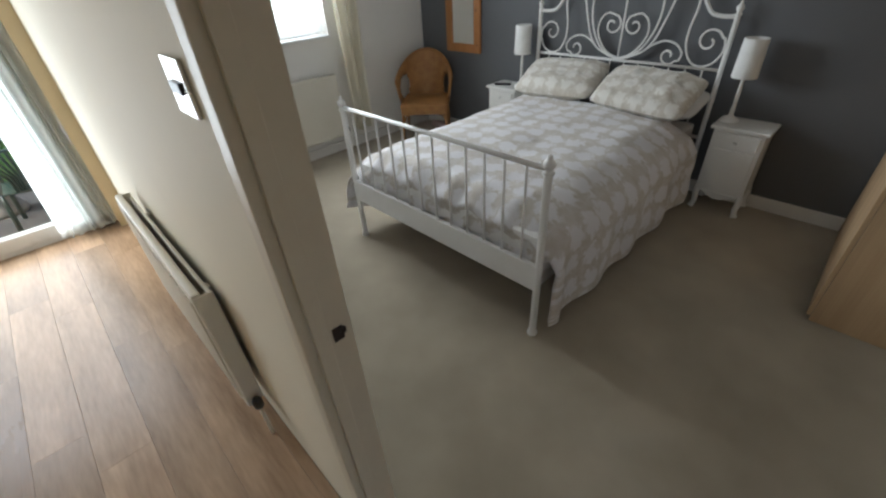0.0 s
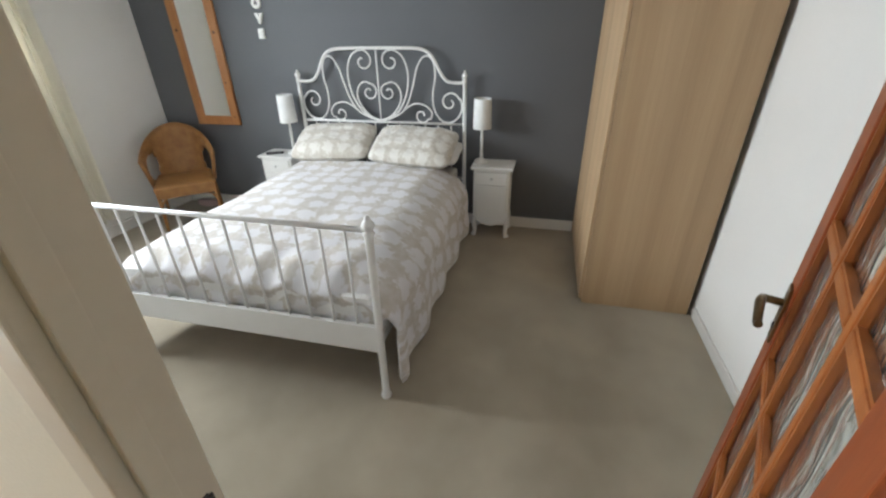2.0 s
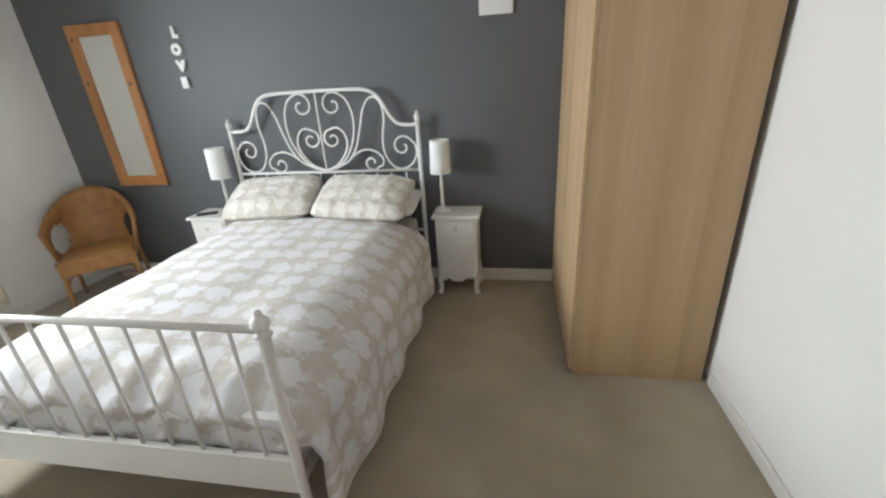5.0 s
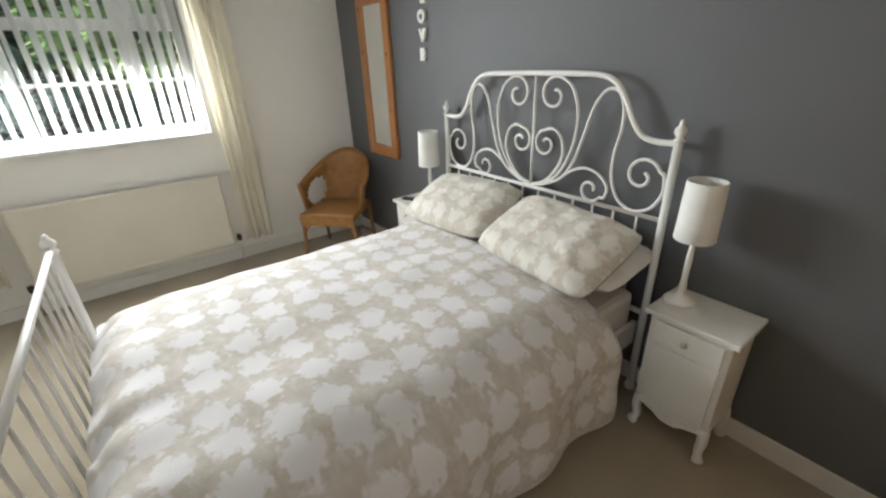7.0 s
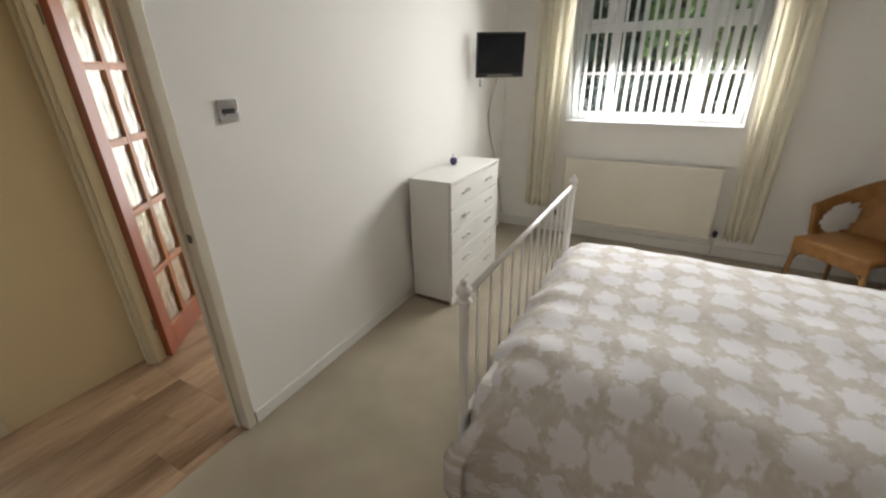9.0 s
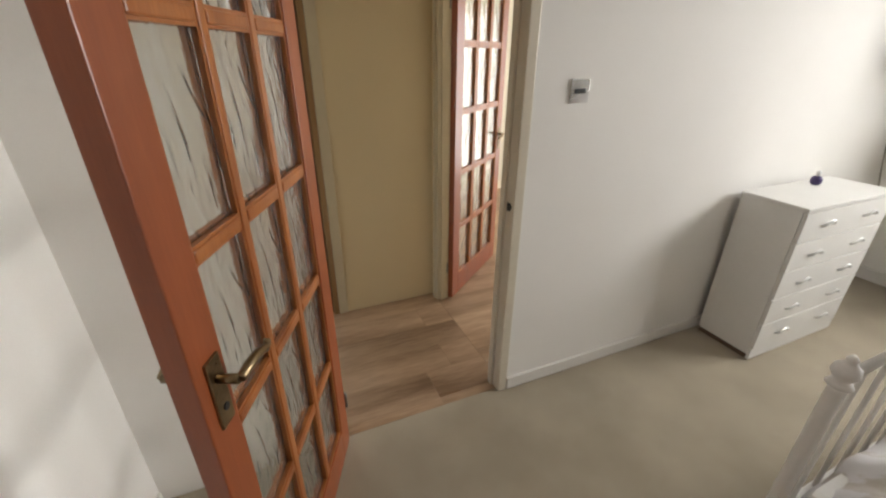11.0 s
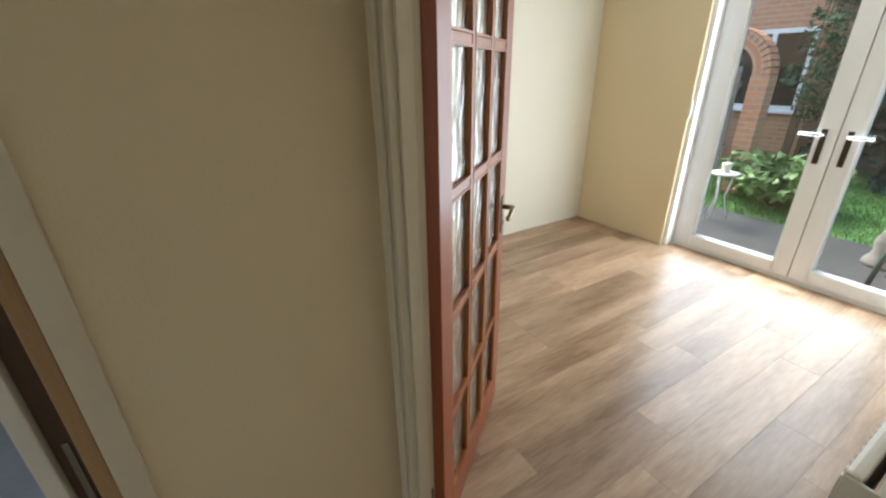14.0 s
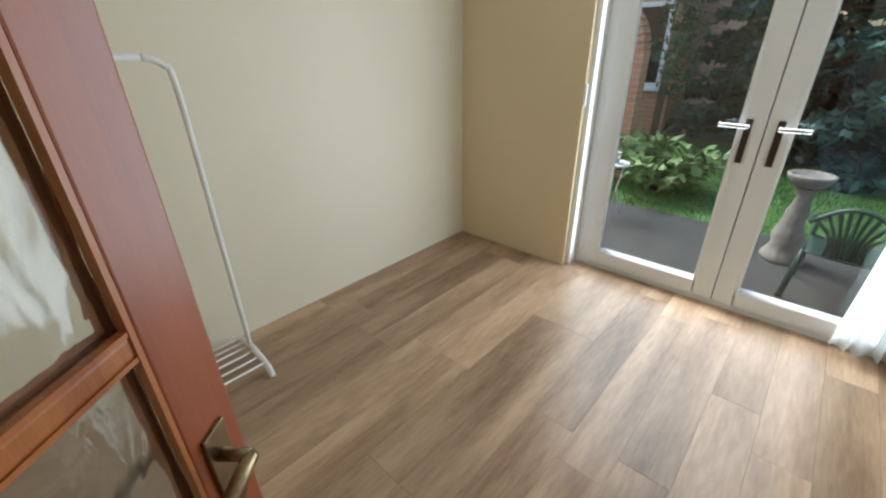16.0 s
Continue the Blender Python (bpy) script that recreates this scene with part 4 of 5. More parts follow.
# ---------------------------------------------------------------- bedside tables and lamps
def bedside(m, label):
    t = thing("bedside_table", m, label, "bedside table", "bedside tables")
    w, d, h = 0.295, 0.235, 0.61
    part("top", boxes((-w / 2 - 0.022, w / 2 + 0.022, -d / 2 - 0.022, d / 2 + 0.01, h - 0.022, h), bevel=0.006), M_FURN, t)
    part("body", boxes((-w / 2, w / 2, -d / 2, d / 2, 0.15, h - 0.022), bevel=0.003), M_FURN, t)
    dr = part("drawer", boxes((-w / 2 + 0.022, w / 2 - 0.022, -d / 2 - 0.012, -d / 2 - 0.0005, h - 0.135, h - 0.04), bevel=0.004), M_FURN, t)
    bm = bmesh.new()
    tube(bm, [(0, -d / 2 - 0.012, h - 0.088), (0, -d / 2 - 0.02, h - 0.088), (0, -d / 2 - 0.03, h - 0.088), (0, -d / 2 - 0.036, h - 0.088)], [0.005, 0.005, 0.012, 0.007], 10)
    part("knob", bm, M_CHROME, dr, "small round metal knob")
    part("door", boxes((-w / 2 + 0.022, w / 2 - 0.022, -d / 2 - 0.010, -d / 2 - 0.0005, 0.185, h - 0.15), bevel=0.004), M_FURN, t)
    # scalloped apron
    bm = bmesh.new()
    n = 16
    lo = [0.148 - 0.035 * (0.5 - 0.5 * math.cos(2 * math.pi * k / n)) - (0.01 if 6 <= k <= 10 else 0) for k in range(n + 1)]
    for yy in (-d / 2 - 0.008,):
        up = [[bm.verts.new((-w / 2 + w * k / n, yy + o, 0.152)) for k in range(n + 1)] for o in (0, 0.016)]
        dn = [[bm.verts.new((-w / 2 + w * k / n, yy + o, lo[k])) for k in range(n + 1)] for o in (0, 0.016)]
        for k in range(n):
            bm.faces.new((up[0][k], up[0][k + 1], dn[0][k + 1], dn[0][k]))
            bm.faces.new((up[1][k], dn[1][k], dn[1][k + 1], up[1][k + 1]))
            bm.faces.new((dn[0][k], dn[0][k + 1], dn[1][k + 1], dn[1][k]))
            bm.faces.new((up[0][k], up[1][k], up[1][k + 1], up[0][k + 1]))
    part("apron", bm, M_FURN, t, "scalloped apron")
    for sx in (-1, 1):
        for sy in (-1, 1):
            bm = bmesh.new()
            x, y = sx * (w / 2 - 0.018), sy * (d / 2 - 0.018)
            tube(bm, spline([(x, y, 0.17), (x + sx * 0.008, y + sy * 0.008, 0.11), (x + sx * 0.002, y, 0.05), (x + sx * 0.014, y + sy * 0.012, 0.0)], 4),
                 [0.024 - 0.0007 * k + (0.006 if k > 10 else 0) for k in range(13)], 8)
            part("leg", bm, M_FURN, t)
    return t


bs = bedside(pose(0.262, 1.965, 0), "white painted bedside table with a drawer and curved legs")
copy_thing(bs, pose(-1.675, 1.955, 0))


def table_lamp(m):
    t = thing("table_lamp", m, "white table lamp with a slim turned stem and fabric shade, unlit", "lamp", "bedside lamps")
    bm = bmesh.new()
    lathe(bm, [(0.058, 0), (0.06, 0.008), (0.05, 0.018), (0.03, 0.026), (0.018, 0.036), (0.012, 0.05)], 20)
    part("base", bm, M_FURN, t)
    bm = bmesh.new()
    lathe(bm, [(0.012, 0.048), (0.015, 0.07), (0.011, 0.1), (0.013, 0.19), (0.010, 0.24), (0.009, 0.30), (0.012, 0.315)], 12)
    part("stem", bm, M_FURN, t)
    bm = bmesh.new()
    lathe(bm, [(0.072, 0.275), (0.073, 0.277), (0.067, 0.50), (0.065, 0.502), (0.063, 0.499), (0.068, 0.28), (0.066, 0.276)], 28)
    bm.faces.ensure_lookup_table()
    caps = [f for f in bm.faces if len(f.verts) > 4]
    bmesh.ops.delete(bm, geom=caps, context='FACES_ONLY')
    part("shade", bm, M_SHADE, t, "tapered white fabric shade")
    bm = bmesh.new()
    for a in range(3):
        c, s = math.cos(a * 2.094), math.sin(a * 2.094)
        tube(bm, [(0, 0, 0.31), (c * 0.071, s * 0.071, 0.285)], 0.0016, 5)
    part("shade_carrier", bm, M_CHROME, t)
    return t


lm = table_lamp(pose(0.155, 1.975, 0.6105))
copy_thing(lm, pose(-1.555, 1.965, 0.6105))

bm = boxes((-0.022, 0.022, -0.075, 0.075, 0, 0.016), bevel=0.005)
rc = single("remote_control", bm, M_BLACK, "black television remote control on the bedside table", "remote control", pose(-1.72, 1.91, 0.6105, 0, 0, -62))

# ---------------------------------------------------------------- on the grey wall
mir = thing("wall_mirror", pose(-2.375, GREY_Y - 0.002, 1.41, 0, 0.0, 0), "tall knotty pine framed mirror hanging on the grey wall", "mirror")
hw, hh, fw = 0.228, 0.595, 0.08
for nm, b in (("frame_side", (-hw, -hw + fw, -0.026, 0, -hh, hh)), ("frame_side", (hw - fw, hw, -0.026, 0, -hh, hh)),
              ("frame_end", (-hw + fw, hw - fw, -0.025, -0.001, hh - fw, hh)), ("frame_end", (-hw + fw, hw - fw, -0.025, -0.001, -hh, -hh + fw))):
    part(nm, boxes(b, bevel=0.004), M_PINE, mir)
M_MIRROR = bpy.data.materials.new("mirror_silver")
M_MIRROR.use_nodes = True
M_MIRROR.node_tree.nodes["Principled BSDF"].inputs["Metallic"].default_value = 1
M_MIRROR.node_tree.nodes["Principled BSDF"].inputs["Roughness"].default_value = 0.02
M_MIRROR.node_tree.nodes["Principled BSDF"].inputs["Base Color"].default_value = (0.9, 0.92, 0.91, 1)
part("mirror_glass", boxes((-hw + fw - 0.004, hw - fw + 0.004, -0.014, -0.004, -hh + fw - 0.004, hh - fw + 0.004)), M_MIRROR, mir, "silvered glass")
for x, z, r in ((-0.19, 0.50, 0.012), (0.185, 0.18, 0.014), (-0.185, 0.2, 0.013), (0.18, -0.22, 0.01), (0.19, -0.52, 0.009)):
    bm = bmesh.new()
    tube(bm, [(x, -0.0255, z), (x, -0.0268, z)], r, 10)
    part("knot", bm, M_KNOT, mir)


def letter(ch, x, z):
    cu = bpy.data.curves.new("letter", 'FONT')
    cu.body, cu.size, cu.extrude, cu.bevel_depth, cu.align_x, cu.align_y = ch, 0.088, 0.008, 0.0022, 'CENTER', 'CENTER'
    cu.offset = 0.006
    tmp = new("letter_outline", cu)
    me = bpy.data.meshes.new_from_object(tmp.evaluated_get(bpy.context.evaluated_depsgraph_get()))
    bpy.data.objects.remove(tmp)
    me.materials.clear()
    me.materials.append(M_FURN)
    ob = new("letter", me)
    ob.matrix_world = Matrix.Translation((x, GREY_Y - 0.011, z)) @ Matrix.Rotation(radians(90), 4, 'X')
    tagged(ob, f"white painted wooden letter {ch} on the grey wall", "letter", "letters on the wall")


for ch, x, z in (("L", -1.715, 1.90), ("O", -1.735, 1.79), ("V", -1.73, 1.682), ("E", -1.74, 1.57)):
    letter(ch, x, z)

vent = thing("wall_vent", pose(0.54, GREY_Y - 0.001, 1.886), "small cream plastic vent plate high on the grey wall", "vent")
part("plate", boxes((-0.105, 0.105, -0.012, 0, -0.045, 0.045), bevel=0.004), M_UPVC, vent)
for k in range(5):
    part("slat", boxes((-0.088, 0.088, -0.0155, -0.0125, -0.032 + k * 0.015, -0.024 + k * 0.015)), M_UPVC, vent)

# ---------------------------------------------------------------- wardrobe
wd = thing("wardrobe", Matrix.Identity(4), "tall pale oak veneered wardrobe against the wall", "wardrobe")
wx0, wx1, wy0, wy1, wh = 0.975, 1.605, 1.005, 2.08, 2.25
part("side_panel", boxes((wx0, wx1, wy0, wy0 + 0.02, 0.002, wh), bevel=0.0015), M_OAK, wd)
part("side_panel", boxes((wx0, wx1, wy1 - 0.02, wy1, 0.002, wh), bevel=0.0015), M_OAK, wd)
part("back_panel", boxes((wx1 - 0.008, wx1, wy0 + 0.02, wy1 - 0.02, 0.05, wh)), M_LAM_GAP, wd)
part("top_panel", boxes((wx0 + 0.02, wx1 - 0.01, wy0 + 0.02, wy1 - 0.02, wh - 0.02, wh)), M_OAK, wd)
part("plinth", boxes((wx0 + 0.03, wx0 + 0.045, wy0 + 0.02, wy1 - 0.02, 0.002, 0.055)), M_OAK, wd)
mid = (wy0 + wy1) / 2
for a, b in ((wy0 + 0.002, mid - 0.0015), (mid + 0.0015, wy1 - 0.002)):
    part("door", boxes((wx0 - 0.02, wx0 - 0.002, a, b, 0.03, wh - 0.004), bevel=0.0015), M_OAK, wd, "plain veneered door without a handle")


# ---------------------------------------------------------------- rattan chair
def rattan_chair(m):
    t = thing("wicker_armchair", m, "honey coloured woven rattan tub chair in the corner", "armchair")
    # seat faces -y; half width .26
    bm = bmesh.new()

    def shell(u, v):
        a = math.pi * (1.12 * u - 0.06)
        flare = 1 + 0.16 * v
        x, y = -0.255 * math.cos(a) * flare, 0.22 * math.sin(a) * flare + 0.02 - 0.10 * (abs(math.cos(a)) ** 6)
        topz = 0.64 + 0.225 * max(0, math.sin(a)) ** 1.3
        z = 0.40 + (topz - 0.40) * v
        return (x, y + 0.10 * v * max(0, math.sin(a)), z)

    # opening in each side between arm and seat
    nu, nv = 48, 14
    g = [[bm.verts.new(shell(i / nu, j / nv)) for j in range(nv + 1)] for i in range(nu + 1)]
    for i in range(nu):
        for j in range(nv):
            u, v = (i + 0.5) / nu, (j + 0.5) / nv
            uu = min(u, 1 - u)
            if ((uu - 0.17) / 0.1) ** 2 + ((v - 0.43) / 0.36) ** 2 < 1:
                continue
            f = bm.faces.new((g[i][j], g[i + 1][j], g[i + 1][j + 1], g[i][j + 1]))
            f.smooth = True
    sh = part("woven_back", bm, M_RATTAN, t, "woven tub back with oval side openings")
    so = sh.modifiers.new("thickness", 'SOLIDIFY')
    so.thickness = 0.018
    bm = bmesh.new()
    rim = [shell(k / 40, 1.0) for k in range(41)]
    tube(bm, [shell(0, 0.02), shell(0, 0.5), *rim, shell(1, 0.5), shell(1, 0.02)], 0.017, 8)
    part("rim", bm, M_RATTAN, t, "rounded cane rim")
    bm = bmesh.new()

    def seat(u, v):
        a, b = 2 * u - 1, 2 * v - 1
        return (0.25 * a * (1 - 0.12 * max(0, b) ** 2), 0.24 * b - 0.03, 0.425 + 0.02 * (1 - a * a) * (1 - b * b))
    surface(bm, 14, 14, seat)
    s = part("seat", bm, M_RATTAN, t)
    so = s.modifiers.new("thickness", 'SOLIDIFY')
    so.thickness = 0.035
    part("front_apron", boxes((-0.245, 0.245, -0.278, -0.255, 0.325, 0.425), bevel=0.008), M_RATTAN, t)
    for sx in (-1, 1):
        for y, top in ((-0.255, 0.42), (0.17, 0.42)):
            bm = bmesh.new()
            tube(bm, [(sx * 0.225, y, top), (sx * 0.235, y - 0.005, 0.2), (sx * 0.245, y + (0.03 if y > 0 else -0.02), 0.0)], [0.017, 0.016, 0.014], 8)
            part("leg", bm, M_RATTAN, t)
            bm = bmesh.new()
            tube(bm, spline([(sx * 0.23, y, 0.24), (sx * 0.19, y + (0.0), 0.31), (sx * 0.11, y, 0.335)], 5), 0.008, 6)
            part("brace", bm, M_RATTAN, t)
    return t


rattan_chair(pose(-2.57, 1.69, 0, 0, 0, 42) @ Matrix.Scale(0.96, 4))

bm = bmesh.new()
lathe(bm, [(0.05, 0), (0.055, 0.02), (0.05, 0.05), (0.02, 0.06)], 12)
sl = single("slipper", bm, M_PINK, "pale pink soft slipper on the carpet by the chair", "slipper", Matrix.Translation((-2.70, 2.0, 0.001)) @ Matrix.Diagonal((2.4, 0.95, 1, 1)))


# ---------------------------------------------------------------- radiators, curtains, blind
def radiator(name, m, w, z0, z1, label, ribs=False, valve=True):
    """A steel panel radiator; local x runs along the wall, -y into the room."""
    t = thing(name, m, label, "radiator")
    part("panel", boxes((-w / 2, w / 2, -0.085, -0.055, z0, z1), bevel=0.01), M_GLOSS, t)
    part("rear_panel", boxes((-w / 2 + 0.01, w / 2 - 0.01, -0.035, -0.02, z0 + 0.02, z1 - 0.03), bevel=0.005), M_GLOSS, t)
    n = int(w / 0.033)
    if ribs:
        bm = boxes((0, 0.016, -0.091, -0.084, z0 + 0.035, z1 - 0.045), bevel=0.003)
        me = mesh_from("rib", bm, M_GLOSS)
        for k in range(n):
            share("rib", me, t, Matrix.Translation((-w / 2 + 0.02 + k * (w - 0.04) / n, 0, 0)))
    else:
        part("top_groove", boxes((-w / 2 + 0.004, w / 2 - 0.004, -0.089, -0.084, z1 - 0.03, z1 - 0.012), bevel=0.002), M_GLOSS, t)
        part("lower_ledge", boxes((-w / 2 + 0.004, w / 2 - 0.004, -0.089, -0.084, z0 + 0.012, z0 + 0.03), bevel=0.002), M_GLOSS, t)
    for s in (-1, 1):
        part("side_cover", boxes((s * w / 2 - 0.004, s * w / 2 + 0.004, -0.08, -0.02, z0 + 0.02, z1 - 0.01), bevel=0.002), M_GLOSS, t)
        part("bracket", boxes((s * w * 0.36 - 0.02, s * w * 0.36 + 0.02, -0.02, -0.001, z0 + 0.05, z1 - 0.08)), M_GLOSS, t)
        bm = bmesh.new()
        x = s * (w / 2 + 0.045)
        tube(bm, [(s * w / 2, -0.055, z0 + 0.03), (x, -0.055, z0 + 0.03)], 0.009, 8)
        tube(bm, [(x, -0.055, z0 + 0.03), (x, -0.055, 0.0)], 0.0075, 8)
        p = part("pipe", bm, M_GLOSS, t, "white painted pipe tail")
        bm = bmesh.new()
        lathe(bm, [(0.012, 0), (0.019, 0.01), (0.02, 0.045), (0.014, 0.055)], 12, (x, -0.055, z0 + 0.02))
        part("valve", bm, M_BLACK if valve else M_BRASS, p, "dark valve cap")
    return t


radiator("radiator", pose(WEST_X, 0.24, 0, 0, 0, 90), 1.25, 0.165, 0.765, "cream-white panel radiator under the bedroom window")
radiator("radiator", pose(-1.065, PART_S - 0.001, 0, 0, 0, 0), 1.10, 0.16, 0.75, "white ribbed panel radiator on the cream wall", True)


def curtain(m, top_w, bot_w, z0, z1, folds, label, shift=0.0, material=None, depth=0.045, name="curtain"):
    bm = bmesh.new()

    def fn(u, v):
        w = bot_w + (top_w - bot_w) * v
        ph = u * folds * 2 * math.pi
        amp = 0.7 * depth * (0.75 + 0.5 * n3(u, v, 5, 2.0))
        x = (u - 0.5) * w + shift * (1 - v) + 0.012 * math.sin(ph * 0.5 + 3 * v)
        return (x, amp * math.sin(ph + 0.8 * math.sin(2.2 * v)) + 0.012 * n3(u * 3, v, 2, 3), z0 + (z1 - z0) * v + 0.008 * math.sin(ph) * (1 - v))
    surface(bm, folds * 14, 26, fn)
    ob = single(name, bm, material or M_CURTAIN, label, "curtain", m)
    so = ob.modifiers.new("thickness", 'SOLIDIFY')
    so.thickness = 0.0025
    return ob


curtain(pose(-2.845, -0.56, 0, 0, 0, 90), 0.33, 0.24, 0.30, 2.25, 5, "cream cloth curtain drawn aside from the window, gathered in folds", -0.05)
curtain(pose(-2.845, 1.04, 0, 0, 0, 90), 0.27, 0.21, 0.21, 2.25, 4, "cream cloth curtain hanging straight beside the window", 0.02)
cr = thing("curtain_rail", Matrix.Identity(4), "thin white curtain rail above the bedroom window", "curtain rail")
bm = bmesh.new()
tube(bm, [(-2.845, -0.8, 2.262), (-2.845, 1.3, 2.262)], 0.011, 10)
part("rail", bm, M_UPVC, cr)
for y in (-0.6, 1.1):
    part("bracket", boxes((-2.999, -2.85, y - 0.008, y + 0.008, 2.255, 2.275)), M_UPVC, cr)

vb = thing("vertical_blind", Matrix.Identity(4), "white vertical blind with narrow slats turned open", "blind")
part("head_rail", boxes((-3.1, -3.06, WY0 + 0.01, WY1 - 0.01, WZ1 - 0.035, WZ1 - 0.002), bevel=0.003), M_UPVC, vb)
bm = boxes((-0.042, 0.042, -0.0008, 0.0008, WZ0 + 0.04, WZ1 - 0.04))
me = mesh_from("slat", bm, M_BLIND)
for k in range(19):
    a = radians(32 + 5 * math.sin(k * 2.1))
    share("slat", me, vb, Matrix.Translation((-3.08, WY0 + 0.04 + k * 0.071, 0)) @ Matrix.Rotation(a - radians(6), 4, 'Z'))

# ---------------------------------------------------------------- chest, television, switch
ch = thing("chest_of_drawers", pose(-1.615, PART_N + 0.19, 0), "white chest of five drawers against the bedroom partition", "chest of drawers")
w, d, h = 0.785, 0.305, 0.895
part("top", boxes((-w / 2 - 0.008, w / 2 + 0.008, -d / 2, d / 2 + 0.012, h - 0.02, h), bevel=0.004), M_FURN, ch)
part("carcass", boxes((-w / 2, w / 2, -d / 2, d / 2 - 0.012, 0.03, h - 0.02), bevel=0.002), M_FURN, ch)
# Coloured dark to stand for the shaded gap beneath the chest.
part("plinth", boxes((-w / 2 + 0.002, w / 2 - 0.002, -d / 2 + 0.01, d / 2 - 0.02, 0.0, 0.03)), M_LAM_GAP, ch)
dh = (h - 0.02 - 0.075) / 5
part("skirt", boxes((-w / 2, w / 2, d / 2 - 0.012, d / 2 + 0.004, 0.004, 0.07), bevel=0.002), M_FURN, ch)
for k in range(5):
    z0 = 0.074 + k * dh
    dr = part("drawer", boxes((-w / 2 + 0.003, w / 2 - 0.003, d / 2 - 0.011, d / 2 + 0.008, z0, z0 + dh - 0.005), bevel=0.003), M_FURN, ch)
    for s in (-1, 1):
        bm = bmesh.new()
        x = s * 0.19
        tube(bm, spline([(x - 0.045, d / 2 + 0.006, z0 + 0.07), (x - 0.04, d / 2 + 0.026, z0 + 0.082), (x, d / 2 + 0.03, z0 + 0.102), (x + 0.04, d / 2 + 0.026, z0 + 0.082),
                         (x + 0.045, d / 2 + 0.006, z0 + 0.07)], 5), 0.006, 6)
        part("handle", bm, M_NICKEL, dr, "small arched pale metal handle")

bt = thing("perfume_bottle", pose(-1.71, -0.93, 0.8955), "small dark purple bottle with a white cap on the chest", "bottle")
bm = bmesh.new()
lathe(bm, [(0.018, 0), (0.026, 0.012), (0.028, 0.03), (0.02, 0.045), (0.009, 0.05)], 14)
part("bottle", bm, M_PURPLE, bt)
bm = bmesh.new()
lathe(bm, [(0.008, 0.048), (0.011, 0.05), (0.011, 0.072), (0.006, 0.078)], 12)
part("cap", bm, M_WHITEPL, bt)

tvm = Matrix.Translation((-2.325, -0.83, 1.63)) @ Matrix.Rotation(math.atan2(0.32, -0.24), 4, 'Z') @ Matrix.Rotation(radians(5), 4, 'X')
tv = thing("television", tvm, "small black flat television on a wall bracket, switched off", "television")
part("casing", boxes((-0.19, 0.19, 0.0, 0.035, -0.16, 0.16), bevel=0.006), M_BLACK, tv)
part("screen", boxes((-0.176, 0.176, -0.0025, 0.001, -0.125, 0.143)), M_SCREEN, tv, "dark glossy screen")
part("lower_bezel", boxes((-0.1, 0.1, -0.003, 0.001, -0.152, -0.138)), M_STEEL, tv)
br = thing("tv_bracket", Matrix.Identity(4), "black steel swivel bracket on the wall behind the television", "bracket")
part("wall_plate", boxes((-2.56, -2.46, PART_N + 0.0005, PART_N + 0.012, 1.55, 1.7), bevel=0.002), M_BLACK, br)
bm = bmesh.new()
tube(bm, [(-2.51, PART_N + 0.01, 1.63), (-2.48, -0.93, 1.63), (-2.385, -0.835, 1.63)], 0.014, 8)
part("arm", bm, M_BLACK, br)
bm = bmesh.new()
tube(bm, spline([(-2.36, -0.87, 1.475), (-2.58, -1.03, 1.12), (-2.80, -1.034, 0.66), (-2.93, -1.03, 0.33), (-2.968, -1.02, 0.115)], 8), 0.005, 6)
single("television_cable", bm, M_CABLE, "thin pale cable hanging from the television to the corner", "cable")
part("small_box", boxes((-2.46, -2.4, PART_N + 0.0005, PART_N + 0.02, 1.40, 1.46), bevel=0.003), M_UPVC, br, "white aerial socket")


def switch_plate(m, label, material):
    t = thing("light_switch", m, label, "light switch", "switches")
    part("plate", boxes((-0.043, 0.043, 0, 0.007, -0.043, 0.043), bevel=0.002), material, t)
    part("rocker", boxes((-0.024, 0.024, 0.007, 0.012, -0.009, 0.009), bevel=0.002), M_BLACK if material is M_CHROME else M_UPVC, t)
    return t


switch_plate(pose(-0.068, PART_N + 0.0005, 1.413), "polished chrome light switch with a black rocker beside the door", M_CHROME)
switch_plate(pose(0.03, PART_S - 0.0005, 1.45, 0, 0, 180), "polished chrome light switch on the cream wall by the door", M_CHROME)
so = thing("wall_socket", pose(-2.02, PART_S - 0.0005, 0.42, 0, 0, 180), "white plastic socket low on the cream wall", "socket")
part("plate", boxes((-0.043, 0.043, 0, 0.009, -0.043, 0.043), bevel=0.002), M_UPVC, so)
part("rocker", boxes((0.01, 0.022, 0.009, 0.012, 0.008, 0.026), bevel=0.001), M_UPVC, so)

# ---------------------------------------------------------------- the empty room
curtain(pose(-3.085, -1.375, 0, 0, 0, 90), 0.26, 0.40, 0.035, 2.2, 6, "sheer white voile curtain gathered at the side of the garden doors", 0.0, M_SHEER, 0.035, "voile_curtain")
st = thing("blind_stack", Matrix.Identity(4), "bunched white vertical blind slats beside the garden doors", "blind")
me = mesh_from("slat", boxes((-0.04, 0.04, -0.001, 0.001, 0.06, 2.09)), M_BLIND)
for k in range(6):
    share("slat", me, st, Matrix.Translation((-3.125, -1.49 + k * 0.035, 0)) @ Matrix.Rotation(radians(14 + 4 * k), 4, 'Z'))
part("head_rail", boxes((-3.15, -3.105, FY0 + 0.01, FY1 - 0.01, FTOP - 0.035, FTOP - 0.002), bevel=0.003), M_UPVC, st)
bm = boxes((DIN_W - 0.02, DIN_W + 0.001, FY0 - 0.0005, FY0 + 0.014, 1.13, 1.26), bevel=0.003)
